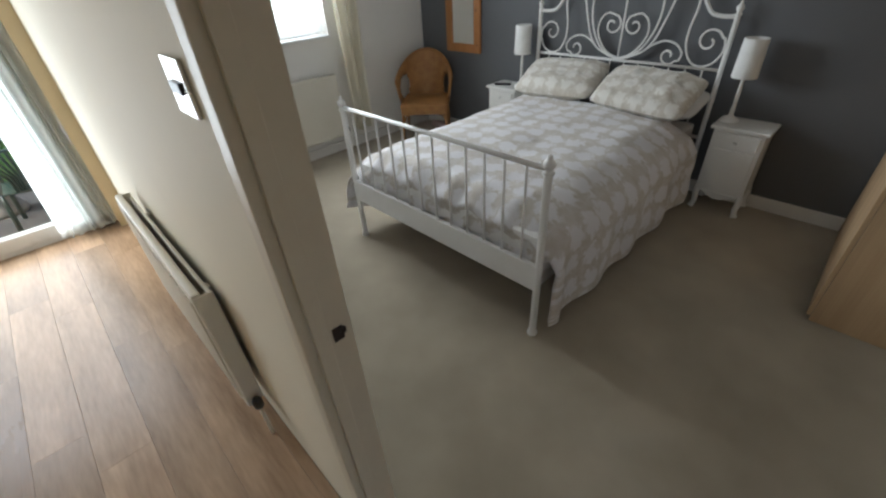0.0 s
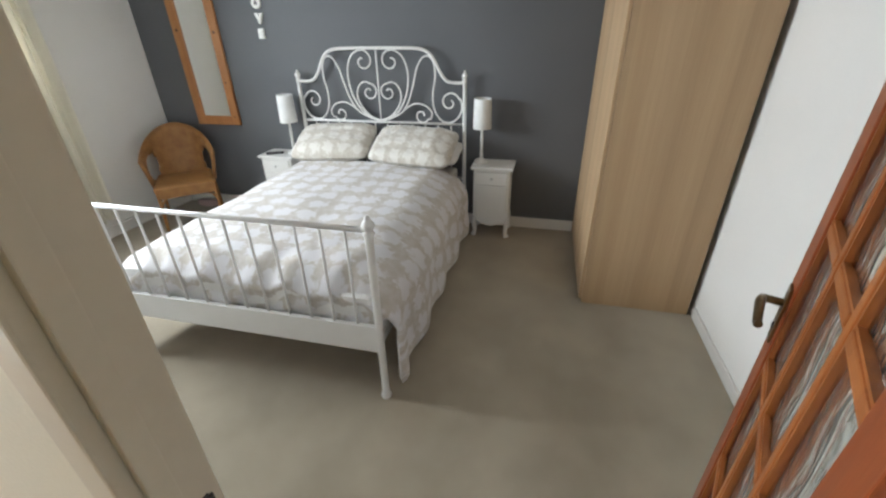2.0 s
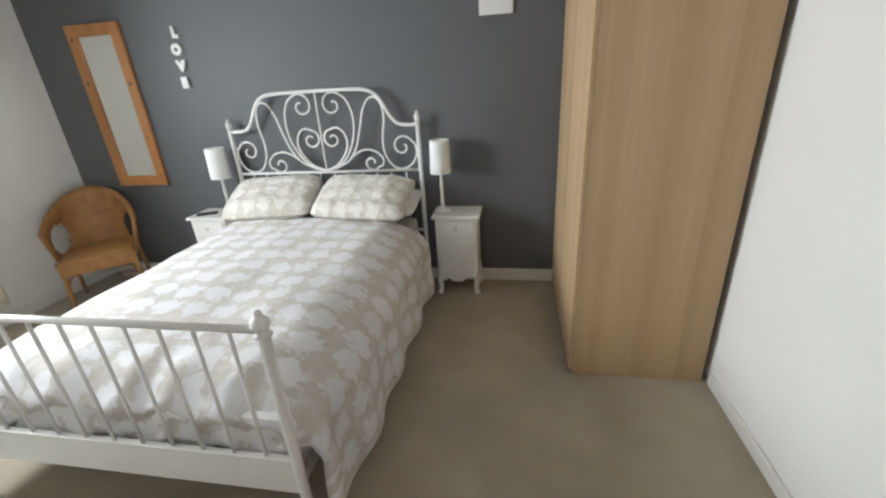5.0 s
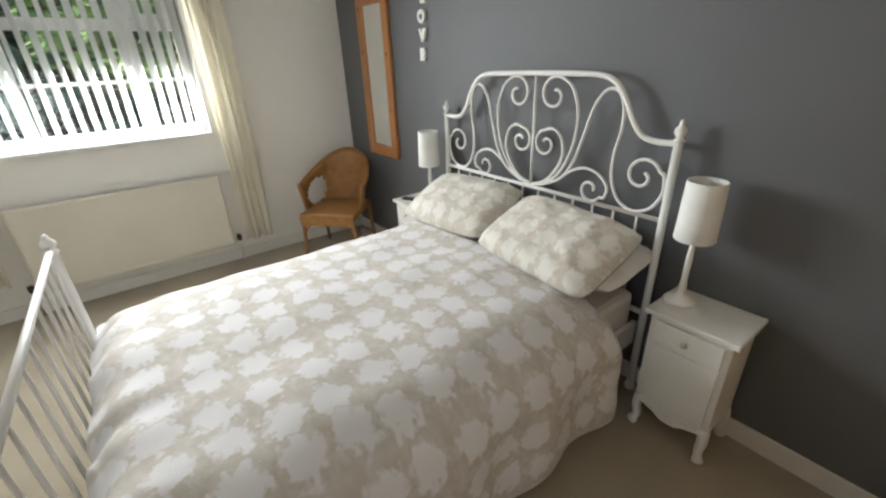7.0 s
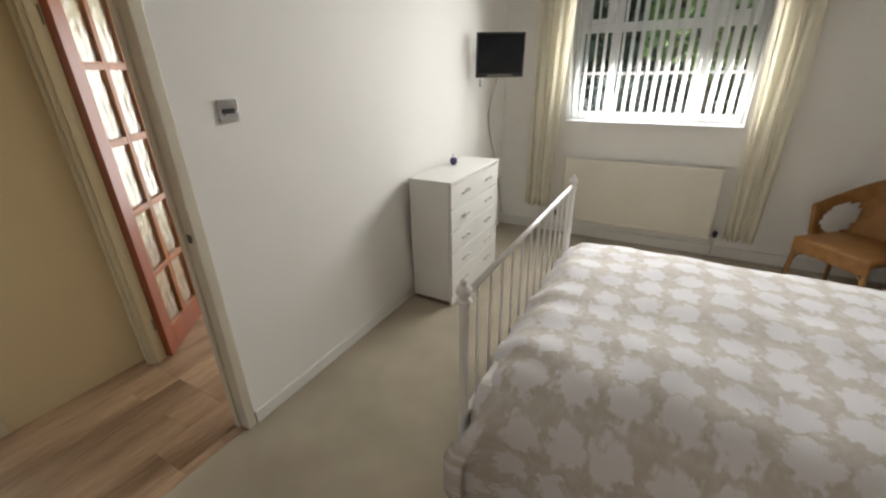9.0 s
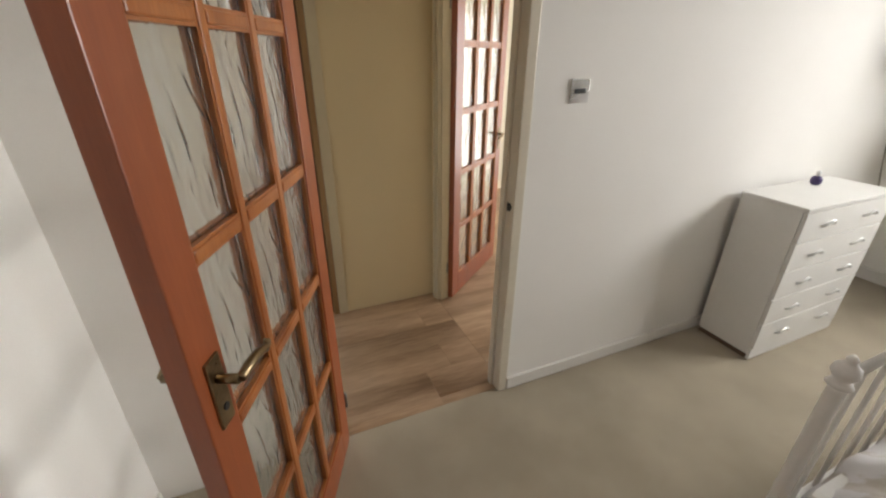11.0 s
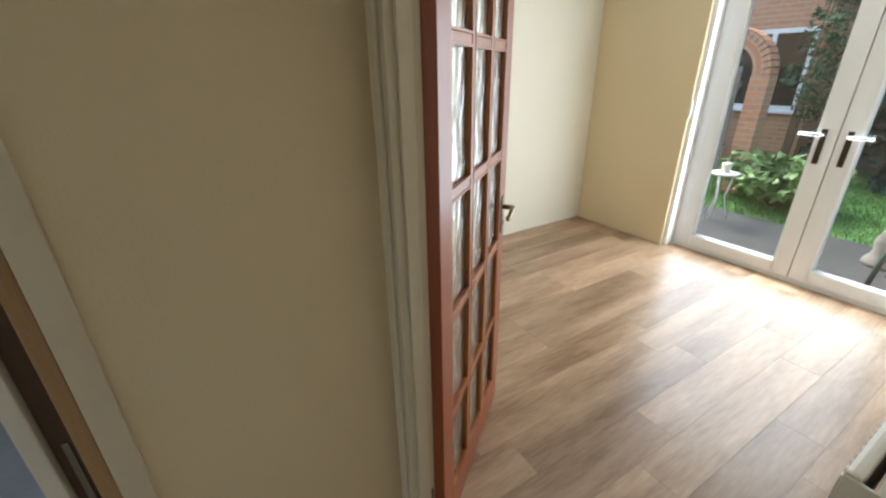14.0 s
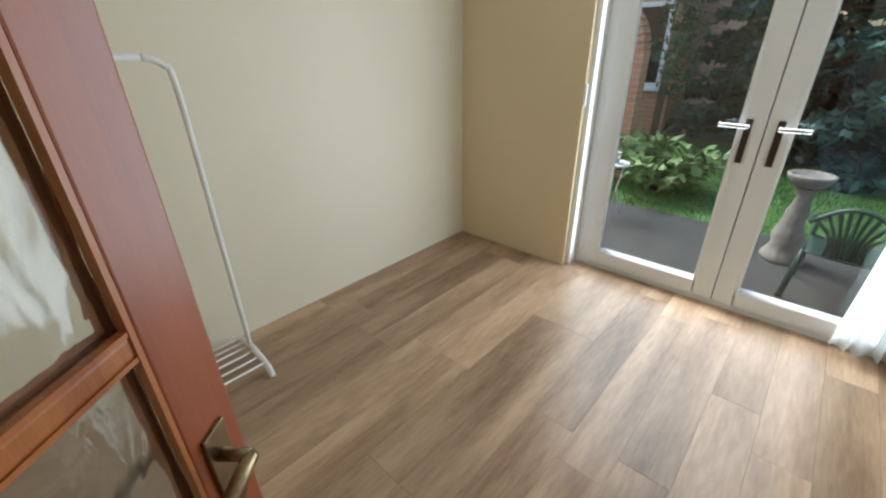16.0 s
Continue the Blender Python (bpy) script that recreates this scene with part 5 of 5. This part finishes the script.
single("wall_hook", bm, M_UPVC, "white blind cord holder beside the garden doors", "hook")

rk = thing("clothes_rail", Matrix.Identity(4), "white metal clothes rail with a slatted shoe shelf by the wall", "clothes rail")
xa, xb, yc = -1.02, -0.38, -3.83
for x in (xa, xb):
    s = 1 if x == xa else -1
    bm = bmesh.new()
    tube(bm, spline([(x, yc, 0.05), (x, yc, 0.7), (x, yc, 1.35), (x + s * 0.025, yc, 1.44), (x + s * 0.09, yc, 1.47)], 6), 0.0125, 8)
    part("upright", bm, M_WHITEPL, rk)
    bm = bmesh.new()
    tube(bm, spline([(x, yc - 0.17, 0.0), (x, yc - 0.15, 0.045), (x, yc, 0.085), (x, yc + 0.17, 0.05), (x, yc + 0.215, 0.0)], 6), 0.0155, 8)
    part("foot", bm, M_WHITEPL, rk, "curved white plastic foot")
bm = bmesh.new()
tube(bm, [(xa + 0.09, yc, 1.47), (xb - 0.09, yc, 1.47)], 0.0125, 8)
part("hanging_rail", bm, M_WHITEPL, rk)
for k in range(6):
    bm = bmesh.new()
    y = yc - 0.13 + k * 0.058
    tube(bm, [(xa, y, 0.078 - abs(k - 2.3) * 0.006), (xb, y, 0.078 - abs(k - 2.3) * 0.006)], 0.006, 6)
    part("shelf_bar", bm, M_WHITEPL, rk)

# ---------------------------------------------------------------- bathroom
to = thing("toilet", pose(1.13, SOUTH_Y, 0), "white ceramic close-coupled toilet with the lid down", "toilet")
part("cistern", boxes((-0.19, 0.19, 0.005, 0.19, 0.42, 0.80), bevel=0.02), M_CERAMIC, to)
part("cistern_lid", boxes((-0.2, 0.2, 0.003, 0.2, 0.80, 0.835), bevel=0.012), M_CERAMIC, to)


def pan(bm, prof, cy, stretch):
    n0 = len(bm.verts)
    lathe(bm, prof, 22)
    bm.verts.ensure_lookup_table()
    for v in bm.verts[n0:]:
        v.co.y = v.co.y * stretch + cy


bm = bmesh.new()
pan(bm, [(0.11, 0), (0.115, 0.03), (0.09, 0.12), (0.095, 0.2), (0.15, 0.3), (0.185, 0.37), (0.188, 0.395), (0.17, 0.4)], 0.42, 1.3)
part("pan", bm, M_CERAMIC, to)
bm = bmesh.new()
pan(bm, [(0.188, 0.402), (0.192, 0.412), (0.188, 0.425), (0.15, 0.433)], 0.425, 1.27)
part("lid", bm, M_WHITEPL, to)

sh = thing("shower_enclosure", pose(1.98, -2.72, 0), "quadrant shower enclosure with a white tray and chrome rail", "shower")


def quadrant(r, n=14):
    return [(-r * math.cos(a), -r * math.sin(a)) for a in [math.pi / 2 * k / n for k in range(n + 1)]]


def slab(pts, z0, z1):
    bm = bmesh.new()
    lo, hi = [bm.verts.new((x, y, z0)) for x, y in pts], [bm.verts.new((x, y, z1)) for x, y in pts]
    for k in range(len(pts)):
        q = (k + 1) % len(pts)
        bm.faces.new((lo[k], lo[q], hi[q], hi[k]))
    bm.faces.new(lo[::-1])
    bm.faces.new(hi)
    return bm


outline = [(0.585, 0.545), (-0.44, 0.545), *[(-0.44 + 0.0, 0.2), *[(0.0 + x, y + 0.0) for x, y in quadrant(0.44)]], (0.585, -0.44)]
part("tray", slab(outline, 0.0, 0.09), M_CERAMIC, sh)
rail = [(-0.42, 0.5, 0.125), (-0.42, 0.2, 0.125), *[(x * 0.955, y * 0.955, 0.125) for x, y in quadrant(0.44)], (0.5, -0.42, 0.125)]
for dz, nm in ((0.0, "lower_rail"), (1.72, "upper_rail")):
    bm = bmesh.new()
    tube(bm, [(x, y, z + dz) for x, y, z in rail], 0.019, 8)
    part(nm, bm, M_CHROME, sh)
for x, y in ((-0.42, 0.5), (0.5, -0.42)):
    bm = bmesh.new()
    tube(bm, [(x, y, 0.09), (x, y, 1.85)], 0.014, 8)
    part("upright", bm, M_CHROME, sh)
bm = bmesh.new()
tube(bm, [(-0.36, 0.012, 0), (-0.36, 0.05, 0)], 0.006, 8)
tube(bm, [(-0.36, 0.05, 0), (-0.29, 0.052, 0)], 0.007, 8)
single("toilet_roll_holder", bm, M_BRASS, "small brass roll holder on the taupe wall", "roll holder", pose(2.33, SOUTH_Y, 1.11))

# ---------------------------------------------------------------- outside
GZ = -0.12
structure("ground", boxes((-400, 400, -400, 400, GZ - 0.3, GZ - 0.03)), M_GROUND, "bare garden ground around the house", "ground")
structure("patio", boxes((-4.97, DIN_W - 0.252, -6.5, 3.5, GZ - 0.03, GZ), (-4.97, DIN_W - 0.252, -7.0, -6.5, GZ - 0.03, GZ)), M_TARMAC, "dark grey worn patio", "patio")
bm = bmesh.new()


def lawn(u, v):
    x, y = -4.975 - 4.2 * u, -6 + 10 * v
    return (x + 0.06 * n3(y, 0, 1, 1.5) * (1 - u), y, GZ - 0.005 + 0.02 * n3(x, y, 0, 0.8))


surface(bm, 20, 40, lawn)
structure("lawn", bm, M_GRASS, "mown green lawn", "lawn")


def blades(n, x0, x1, y0, y1, seed):
    rnd = random.Random(seed)
    vs, fs = [], []
    for _ in range(n):
        x, y, a = rnd.uniform(x0, x1), rnd.uniform(y0, y1), rnd.uniform(0, 6.28)
        h, w = rnd.uniform(0.02, 0.05), 0.006
        c, s = math.cos(a) * w, math.sin(a) * w
        i = len(vs)
        vs += [(x - c, y - s, GZ - 0.02), (x + c, y + s, GZ - 0.02), (x + rnd.uniform(-0.03, 0.03), y + rnd.uniform(-0.03, 0.03), GZ + h)]
        fs.append((i, i + 1, i + 2))
    me = bpy.data.meshes.new("grass")
    me.from_pydata(vs, [], fs)
    me.materials.append(M_GRASS)
    tagged(new("grass", me), "short green grass blades on the lawn", "grass", kind="stuff")


blades(26000, -8.2, -4.96, -4.6, 0.6, 5)


def leaves(name, m, label, material, parent, centres, n, size, seed, droop=0.0, flat=1.0):
    """Many small leaves scattered in clumps about the given centres (place, radius)."""
    rnd = random.Random(seed)
    vs, fs = [], []
    for (cx, cy, cz), r in centres:
        for _ in range(n):
            while True:
                p = Vector((rnd.uniform(-1, 1), rnd.uniform(-1, 1), rnd.uniform(-1, 1)))
                if 0.35 < p.length < 1:
                    break
            q = Vector((cx + p.x * r, cy + p.y * r, cz + p.z * r * flat))
            a = Vector((rnd.uniform(-1, 1), rnd.uniform(-1, 1), rnd.uniform(-0.6, 0.6) - droop)).normalized()
            b = a.cross(Vector((rnd.uniform(-0.5, 0.5), rnd.uniform(-0.5, 0.5), 1))).normalized()
            s = size * rnd.uniform(0.6, 1.3)
            i = len(vs)
            vs += [q - a * s, q + b * s * 0.45, q + a * s, q - b * s * 0.45]
            fs.append((i, i + 1, i + 2, i + 3))
    me = bpy.data.meshes.new(name)
    me.from_pydata([tuple(v) for v in vs], [], fs)
    me.materials.append(material)
    ob = new(name, me)
    ob.parent = parent
    return ob


def conifer(x, y, h, r, seed):
    t = thing("conifer", pose(x, y, GZ - 0.04), "tall dark green conifer with drooping layered branches", "tree", "conifers behind the lawn")
    bm = bmesh.new()
    tube(bm, [(0, 0, 0), (0.03, 0, h * 0.5), (0, 0.02, h * 0.96)], [0.16, 0.09, 0.02], 8)
    part("trunk", bm, M_TRUNK, t)
    rnd = random.Random(seed)
    cs = []
    bm = bmesh.new()
    for k in range(46):
        z = 0.12 + (h - 0.4) * (k / 46)
        rr = r * (1 - 0.75 * z / h) * rnd.uniform(0.75, 1.1)
        a = k * 2.4 + rnd.uniform(-0.3, 0.3)
        ex, ey = math.cos(a) * rr, math.sin(a) * rr
        tube(bm, [(0, 0, z + 0.15), (ex * 0.6, ey * 0.6, z + 0.2), (ex, ey, z - 0.05)], [0.03, 0.02, 0.008], 5)
        for f in (0.45, 0.7, 0.95):
            cs.append(((ex * f, ey * f, z + 0.12 - 0.15 * f), 0.28 + 0.1 * rnd.random()))
    part("branches", bm, M_TRUNK, t)
    leaves("crown", None, "", M_CONIFER, t, cs, 95, 0.1, seed, 0.35, 0.36)


for k, (x, y, h, r) in enumerate(((-9.0, -2.7, 5.2, 1.4), (-8.3, -1.6, 5.6, 1.6), (-8.5, 0.1, 5.0, 1.5), (-8.3, 1.9, 5.4, 1.6), (-9.8, -2.4, 6.5, 1.8), (-9.9, -0.6, 6.4, 1.8), (-8.4, 5.2, 6.0, 1.6), (-8.8, 3.6, 5.0, 1.5))):
    conifer(x, y, h, r, 20 + k)

def leafy_tree(x, y, h, r, seed):
    t = thing("garden_tree", pose(x, y, GZ - 0.04), "light green leafy tree outside the bedroom window", "tree", "leafy trees by the lawn")
    rnd = random.Random(seed)
    bm = bmesh.new()
    tube(bm, [(0, 0, 0), (0.04, 0.02, h * 0.35), (0, 0.05, h * 0.8)], [0.09, 0.07, 0.02], 8)
    cs = []
    for k in range(22):
        a, z = k * 2.4, h * (0.42 + 0.52 * k / 22)
        rr = r * rnd.uniform(0.35, 1.0)
        e = (math.cos(a) * rr, math.sin(a) * rr, z + rnd.uniform(-0.1, 0.25))
        tube(bm, [(0, 0, z - 0.35), (e[0] * 0.5, e[1] * 0.5, z - 0.1), e], [0.03, 0.018, 0.006], 5)
        cs.append((e, 0.36))
    part("trunk", bm, M_TRUNK, t)
    leaves("crown", None, "", M_BUSH, t, cs, 130, 0.075, seed, 0.1, 0.8)


leafy_tree(-6.5, 0.75, 3.9, 1.15, 61)
leafy_tree(-6.9, 2.3, 4.2, 1.2, 62)

bu = thing("hydrangea_bush", pose(-5.65, -3.2, GZ - 0.03), "leafy light green shrub at the edge of the lawn", "shrub")
bm = bmesh.new()
rnd = random.Random(3)
cs = []
for k in range(16):
    a, rr = k * 2.4, 0.15 + 0.4 * (k / 16)
    e = (math.cos(a) * rr, math.sin(a) * rr, 0.25 + 0.5 * rnd.random() * (1 - rr))
    tube(bm, [(0, 0, 0), (e[0] * 0.5, e[1] * 0.5, e[2] * 0.6), e], [0.015, 0.01, 0.005], 5)
    cs.append((e, 0.2))
part("stems", bm, M_TRUNK, bu)
leaves("crown", None, "", M_BUSH, bu, cs, 38, 0.1, 8, 0.15, 0.75)
iv = thing("ivy", pose(-8.15, -3.95, GZ), "dark ivy climbing the neighbouring brick house", "climber")
bm = bmesh.new()
for k in range(4):
    tube(bm, [(0.1 * k, -0.1, 0), (0.1 * k + 0.05, -0.08, 1.2), (0.16 * k - 0.1, -0.05, 2.6)], [0.014, 0.01, 0.006], 5)
part("stems", bm, M_TRUNK, iv)
leaves("foliage", None, "", M_IVY, iv, [((0.1 + 0.22 * (k % 4), 0.05 + 0.08 * (k % 3), 1.0 + 0.16 * k), 0.26) for k in range(12)], 110, 0.055, 9, 0.3, 0.9)

# brick garden arch and the wall that it stands in
ar = thing("brick_arch", pose(-5.95, -4.28, GZ - 0.03), "orange brick garden archway with a rounded head", "archway")
pier = []
for y in (-0.46, 0.46):
    part("pier", boxes((-0.11, 0.11, y - 0.11, y + 0.11, 0, 1.55), bevel=0.006), M_BRICK, ar)
bm = boxes((-0.108, 0.108, -0.034, 0.034, -0.105, 0.105), bevel=0.006)
me = mesh_from("arch_brick", bm, M_BRICK)
for k in range(21):
    a = math.pi * (k + 0.5) / 21
    share("arch_brick", me, ar, Matrix.Translation((0, 0.46 * math.cos(a), 1.552 + 0.46 * math.sin(a))) @ Matrix.Rotation(a - math.pi / 2, 4, 'X') @ Matrix.Rotation(0, 4, 'Z'))
fe = thing("garden_fence", Matrix.Identity(4), "weathered grey timber fence behind the archway", "fence")
me = mesh_from("board", boxes((-0.01, 0.01, 0.0, 0.138, GZ - 0.03, 1.5), bevel=0.003), M_STONE)
for k in range(22):
    share("board", me, fe, Matrix.Translation((-6.9 + 0.004 * (k % 2), -7.6 + k * 0.14, 0)))
for z in (0.3, 1.2):
    part("rail", boxes((-6.945, -6.915, -7.6, -4.5, z, z + 0.08)), M_STONE, fe)

ho = thing("neighbour_house", pose(-8.2, -4.0, GZ - 0.03), "orange brick neighbouring house with a white framed window and tiled roof", "house")
part("wall", boxes((-6, 0.0, -6, -0.0, 0, 0.95), (-6, 0.0, -6, -1.35, 0.95, 2.2), (-6, 0, -0.16, 0, 0.95, 2.2), (-6, -0.2, -1.35, -0.16, 0.95, 2.2), (-6, 0.0, -6, 0, 2.2, 5.0)), M_BRICK, ho)
rf = bmesh.new()
a = [rf.verts.new(p) for p in ((-6.3, -6.3, 5.0), (0.3, -6.3, 5.0), (0.3, 0.3, 5.0), (-6.3, 0.3, 5.0), (-3, -6.3, 7.0), (-3, 0.3, 7.0))]
for f in ((0, 1, 2, 3), (1, 2, 5, 4), (0, 4, 5, 3), (0, 1, 4), (2, 3, 5)):
    rf.faces.new([a[k] for k in f])
part("roof", rf, M_SLATE, ho, "grey tiled roof")
wn2 = part("window", boxes((-0.07, 0.0, -1.35, -1.28, 0.95, 2.2), (-0.07, 0, -0.23, -0.16, 0.95, 2.2), (-0.07, 0, -1.28, -0.23, 0.95, 1.02), (-0.07, 0, -1.28, -0.23, 2.13, 2.2), (-0.07, 0, -0.79, -0.72, 1.02, 2.13)), M_UPVC, ho)
part("pane", boxes((-0.045, -0.04, -1.28, -0.23, 1.02, 2.13)), M_SCREEN, wn2)
part("sill", boxes((-0.05, 0.06, -1.4, -0.11, 0.9, 0.95), bevel=0.006), M_UPVC, wn2)
# wall of the house next door, close outside the bathroom window
nb = thing("side_house", pose(0.5, -6.4, GZ - 0.03), "orange brick side wall of the house next door, its colour lightened as if lit", "house")
# This side gets little light here, so the brick itself is lightened.
part("wall", boxes((-1.6, 5.5, -3, 0, 0, 5.2)), M_LIT_BRICK, nb)
part("fascia", boxes((-1.7, 5.6, -0.02, 0.12, 5.2, 5.4)), M_UPVC, nb)

bb = thing("bird_bath", pose(-4.5, -1.89, GZ), "weathered stone bird bath on a carved pedestal", "bird bath")
bm = bmesh.new()
lathe(bm, [(0.15, 0), (0.16, 0.03), (0.135, 0.08), (0.11, 0.13), (0.115, 0.2), (0.085, 0.28), (0.07, 0.34), (0.075, 0.4), (0.055, 0.47), (0.05, 0.53), (0.062, 0.575), (0.09, 0.6)], 18)
for v in bm.verts:
    d = 1 + 0.22 * n3(v.co.x, v.co.y, v.co.z, 6)
    v.co.x, v.co.y = v.co.x * d, v.co.y * d
part("pedestal", bm, M_STONE, bb)
bm = bmesh.new()
lathe(bm, [(0.075, 0.602), (0.115, 0.635), (0.145, 0.675), (0.15, 0.70), (0.132, 0.704), (0.12, 0.688), (0.07, 0.66), (0.02, 0.654)], 28)
part("basin", bm, M_STONE, bb)


def plastic_chair(m, label, material, name="garden_chair"):
    t = thing(name, m, label, "garden chair")
    bm = bmesh.new()

    def seat(u, v):
        a, b = 2 * u - 1, 2 * v - 1
        return (0.22 * a * (1 - 0.08 * b), 0.21 * b, 0.40 - 0.012 * (1 - a * a) + 0.01 * b * b)
    surface(bm, 10, 10, seat)
    s = part("seat", bm, material, t)
    s.modifiers.new("thickness", 'SOLIDIFY').thickness = 0.015
    for k in range(9):
        f = k / 8 * 2 - 1
        bm = bmesh.new()
        x0, x1 = 0.10 * f, 0.205 * f
        ztop = 0.79 - 0.11 * f * f
        tube(bm, spline([(x0, 0.2, 0.405), (x0 * 1.05, 0.235, 0.55), (x1, 0.28, ztop)], 4), 0.013, 6)
        part("back_slat", bm, material, t)
    bm = bmesh.new()
    pts = [(0.205 * f, 0.28, 0.79 - 0.11 * f * f) for f in [k / 10 * 2 - 1 for k in range(11)]]
    tube(bm, spline([(-0.245, -0.12, 0.58), (-0.25, 0.08, 0.605), (-0.235, 0.22, 0.64), *pts, (0.235, 0.22, 0.64), (0.25, 0.08, 0.605), (0.245, -0.12, 0.58)], 3), 0.017, 6)
    part("arm_and_top", bm, material, t)
    for sx in (-1, 1):
        for y, yb, top in ((-0.17, -0.235, 0.58), (0.18, 0.25, 0.40)):
            bm = bmesh.new()
            tube(bm, [(sx * 0.22, y, top), (sx * 0.225, (y + yb) / 2, 0.3), (sx * 0.25, yb, 0)], [0.014, 0.02, 0.022], 6)
            part("leg", bm, material, t)
    return t


plastic_chair(pose(-4.0, -1.59, GZ, 0, 0, -95) @ Matrix.Scale(0.88, 4), "dark green slatted plastic garden chair on the patio", M_GREENPL)
tb = thing("garden_table", pose(-3.95, -1.05, GZ), "round white plastic garden table on the patio", "table")
bm = bmesh.new()
lathe(bm, [(0.42, 0.69), (0.44, 0.70), (0.44, 0.72), (0.42, 0.726)], 28)
part("tabletop", bm, M_WHITEPL, tb)
for k in range(4):
    a = math.pi / 4 + k * math.pi / 2
    bm = bmesh.new()
    tube(bm, [(0.3 * math.cos(a), 0.3 * math.sin(a), 0.69), (0.36 * math.cos(a), 0.36 * math.sin(a), 0)], 0.02, 6)
    part("leg", bm, M_WHITEPL, tb)
pt = thing("plant_stand", pose(-4.6, -3.38, GZ) @ Matrix.Scale(0.85, 4), "small white metal plant stand with a cream pot", "plant stand")
bm = bmesh.new()
lathe(bm, [(0.16, 0.6), (0.165, 0.605), (0.165, 0.625), (0.15, 0.628)], 20)
part("top", bm, M_WHITEPL, pt)
for k in range(3):
    a = k * 2.094
    bm = bmesh.new()
    tube(bm, [(0.11 * math.cos(a), 0.11 * math.sin(a), 0.6), (0.06 * math.cos(a), 0.06 * math.sin(a), 0.3), (0.15 * math.cos(a), 0.15 * math.sin(a), 0)], 0.009, 6)
    part("leg", bm, M_WHITEPL, pt)
bm = bmesh.new()
lathe(bm, [(0.045, 0.629), (0.06, 0.74), (0.058, 0.75), (0.05, 0.745)], 14)
part("pot", bm, M_GLOSS, pt)

# ---------------------------------------------------------------- laminate floor, board by board
fl = structure("laminate_floor", boxes((DIN_W - 0.15, 0.134, SOUTH_Y - 0.01, PART_S + 0.05, -0.12, -0.0075), (0.134, 2.61, HALL_S - 0.04, -1.0625, -0.12, -0.0075)), M_LAM_GAP,
               "oak laminate floor laid in long boards", "floor")
PW, PL = 0.192, 1.285
rnd = random.Random(11)
cache = {}


def plank_mesh(length, width):
    key = (round(length, 3), round(width, 3))
    if key not in cache:
        g = 0.0004
        bm = bmesh.new()
        box(bm, g, key[0] - g, g, key[1] - g, -0.007, 0.0, bevel=0.0006)
        cache[key] = mesh_from("plank", bm, M_LAMINATE)
    return cache[key]


def lay(x0, x1, y0, y1):
    y, row = y0, 0
    while y < y1 - 0.01:
        w = min(PW, y1 - y)
        x = x0 - rnd.choice((0.2, 0.45, 0.7, 0.95, 1.1))
        while x < x1 - 0.005:
            a, b = max(x, x0), min(x + PL, x1)
            if b - a > 0.01:
                share("plank", plank_mesh(b - a, w), fl, Matrix.Translation((a, y, 0)))
            x += PL
        y += PW
        row += 1


lay(DIN_W - 0.148, 0.134, SOUTH_Y, PART_S - 0.002)
lay(0.1345, 2.6, HALL_S - 0.035, -1.0635)
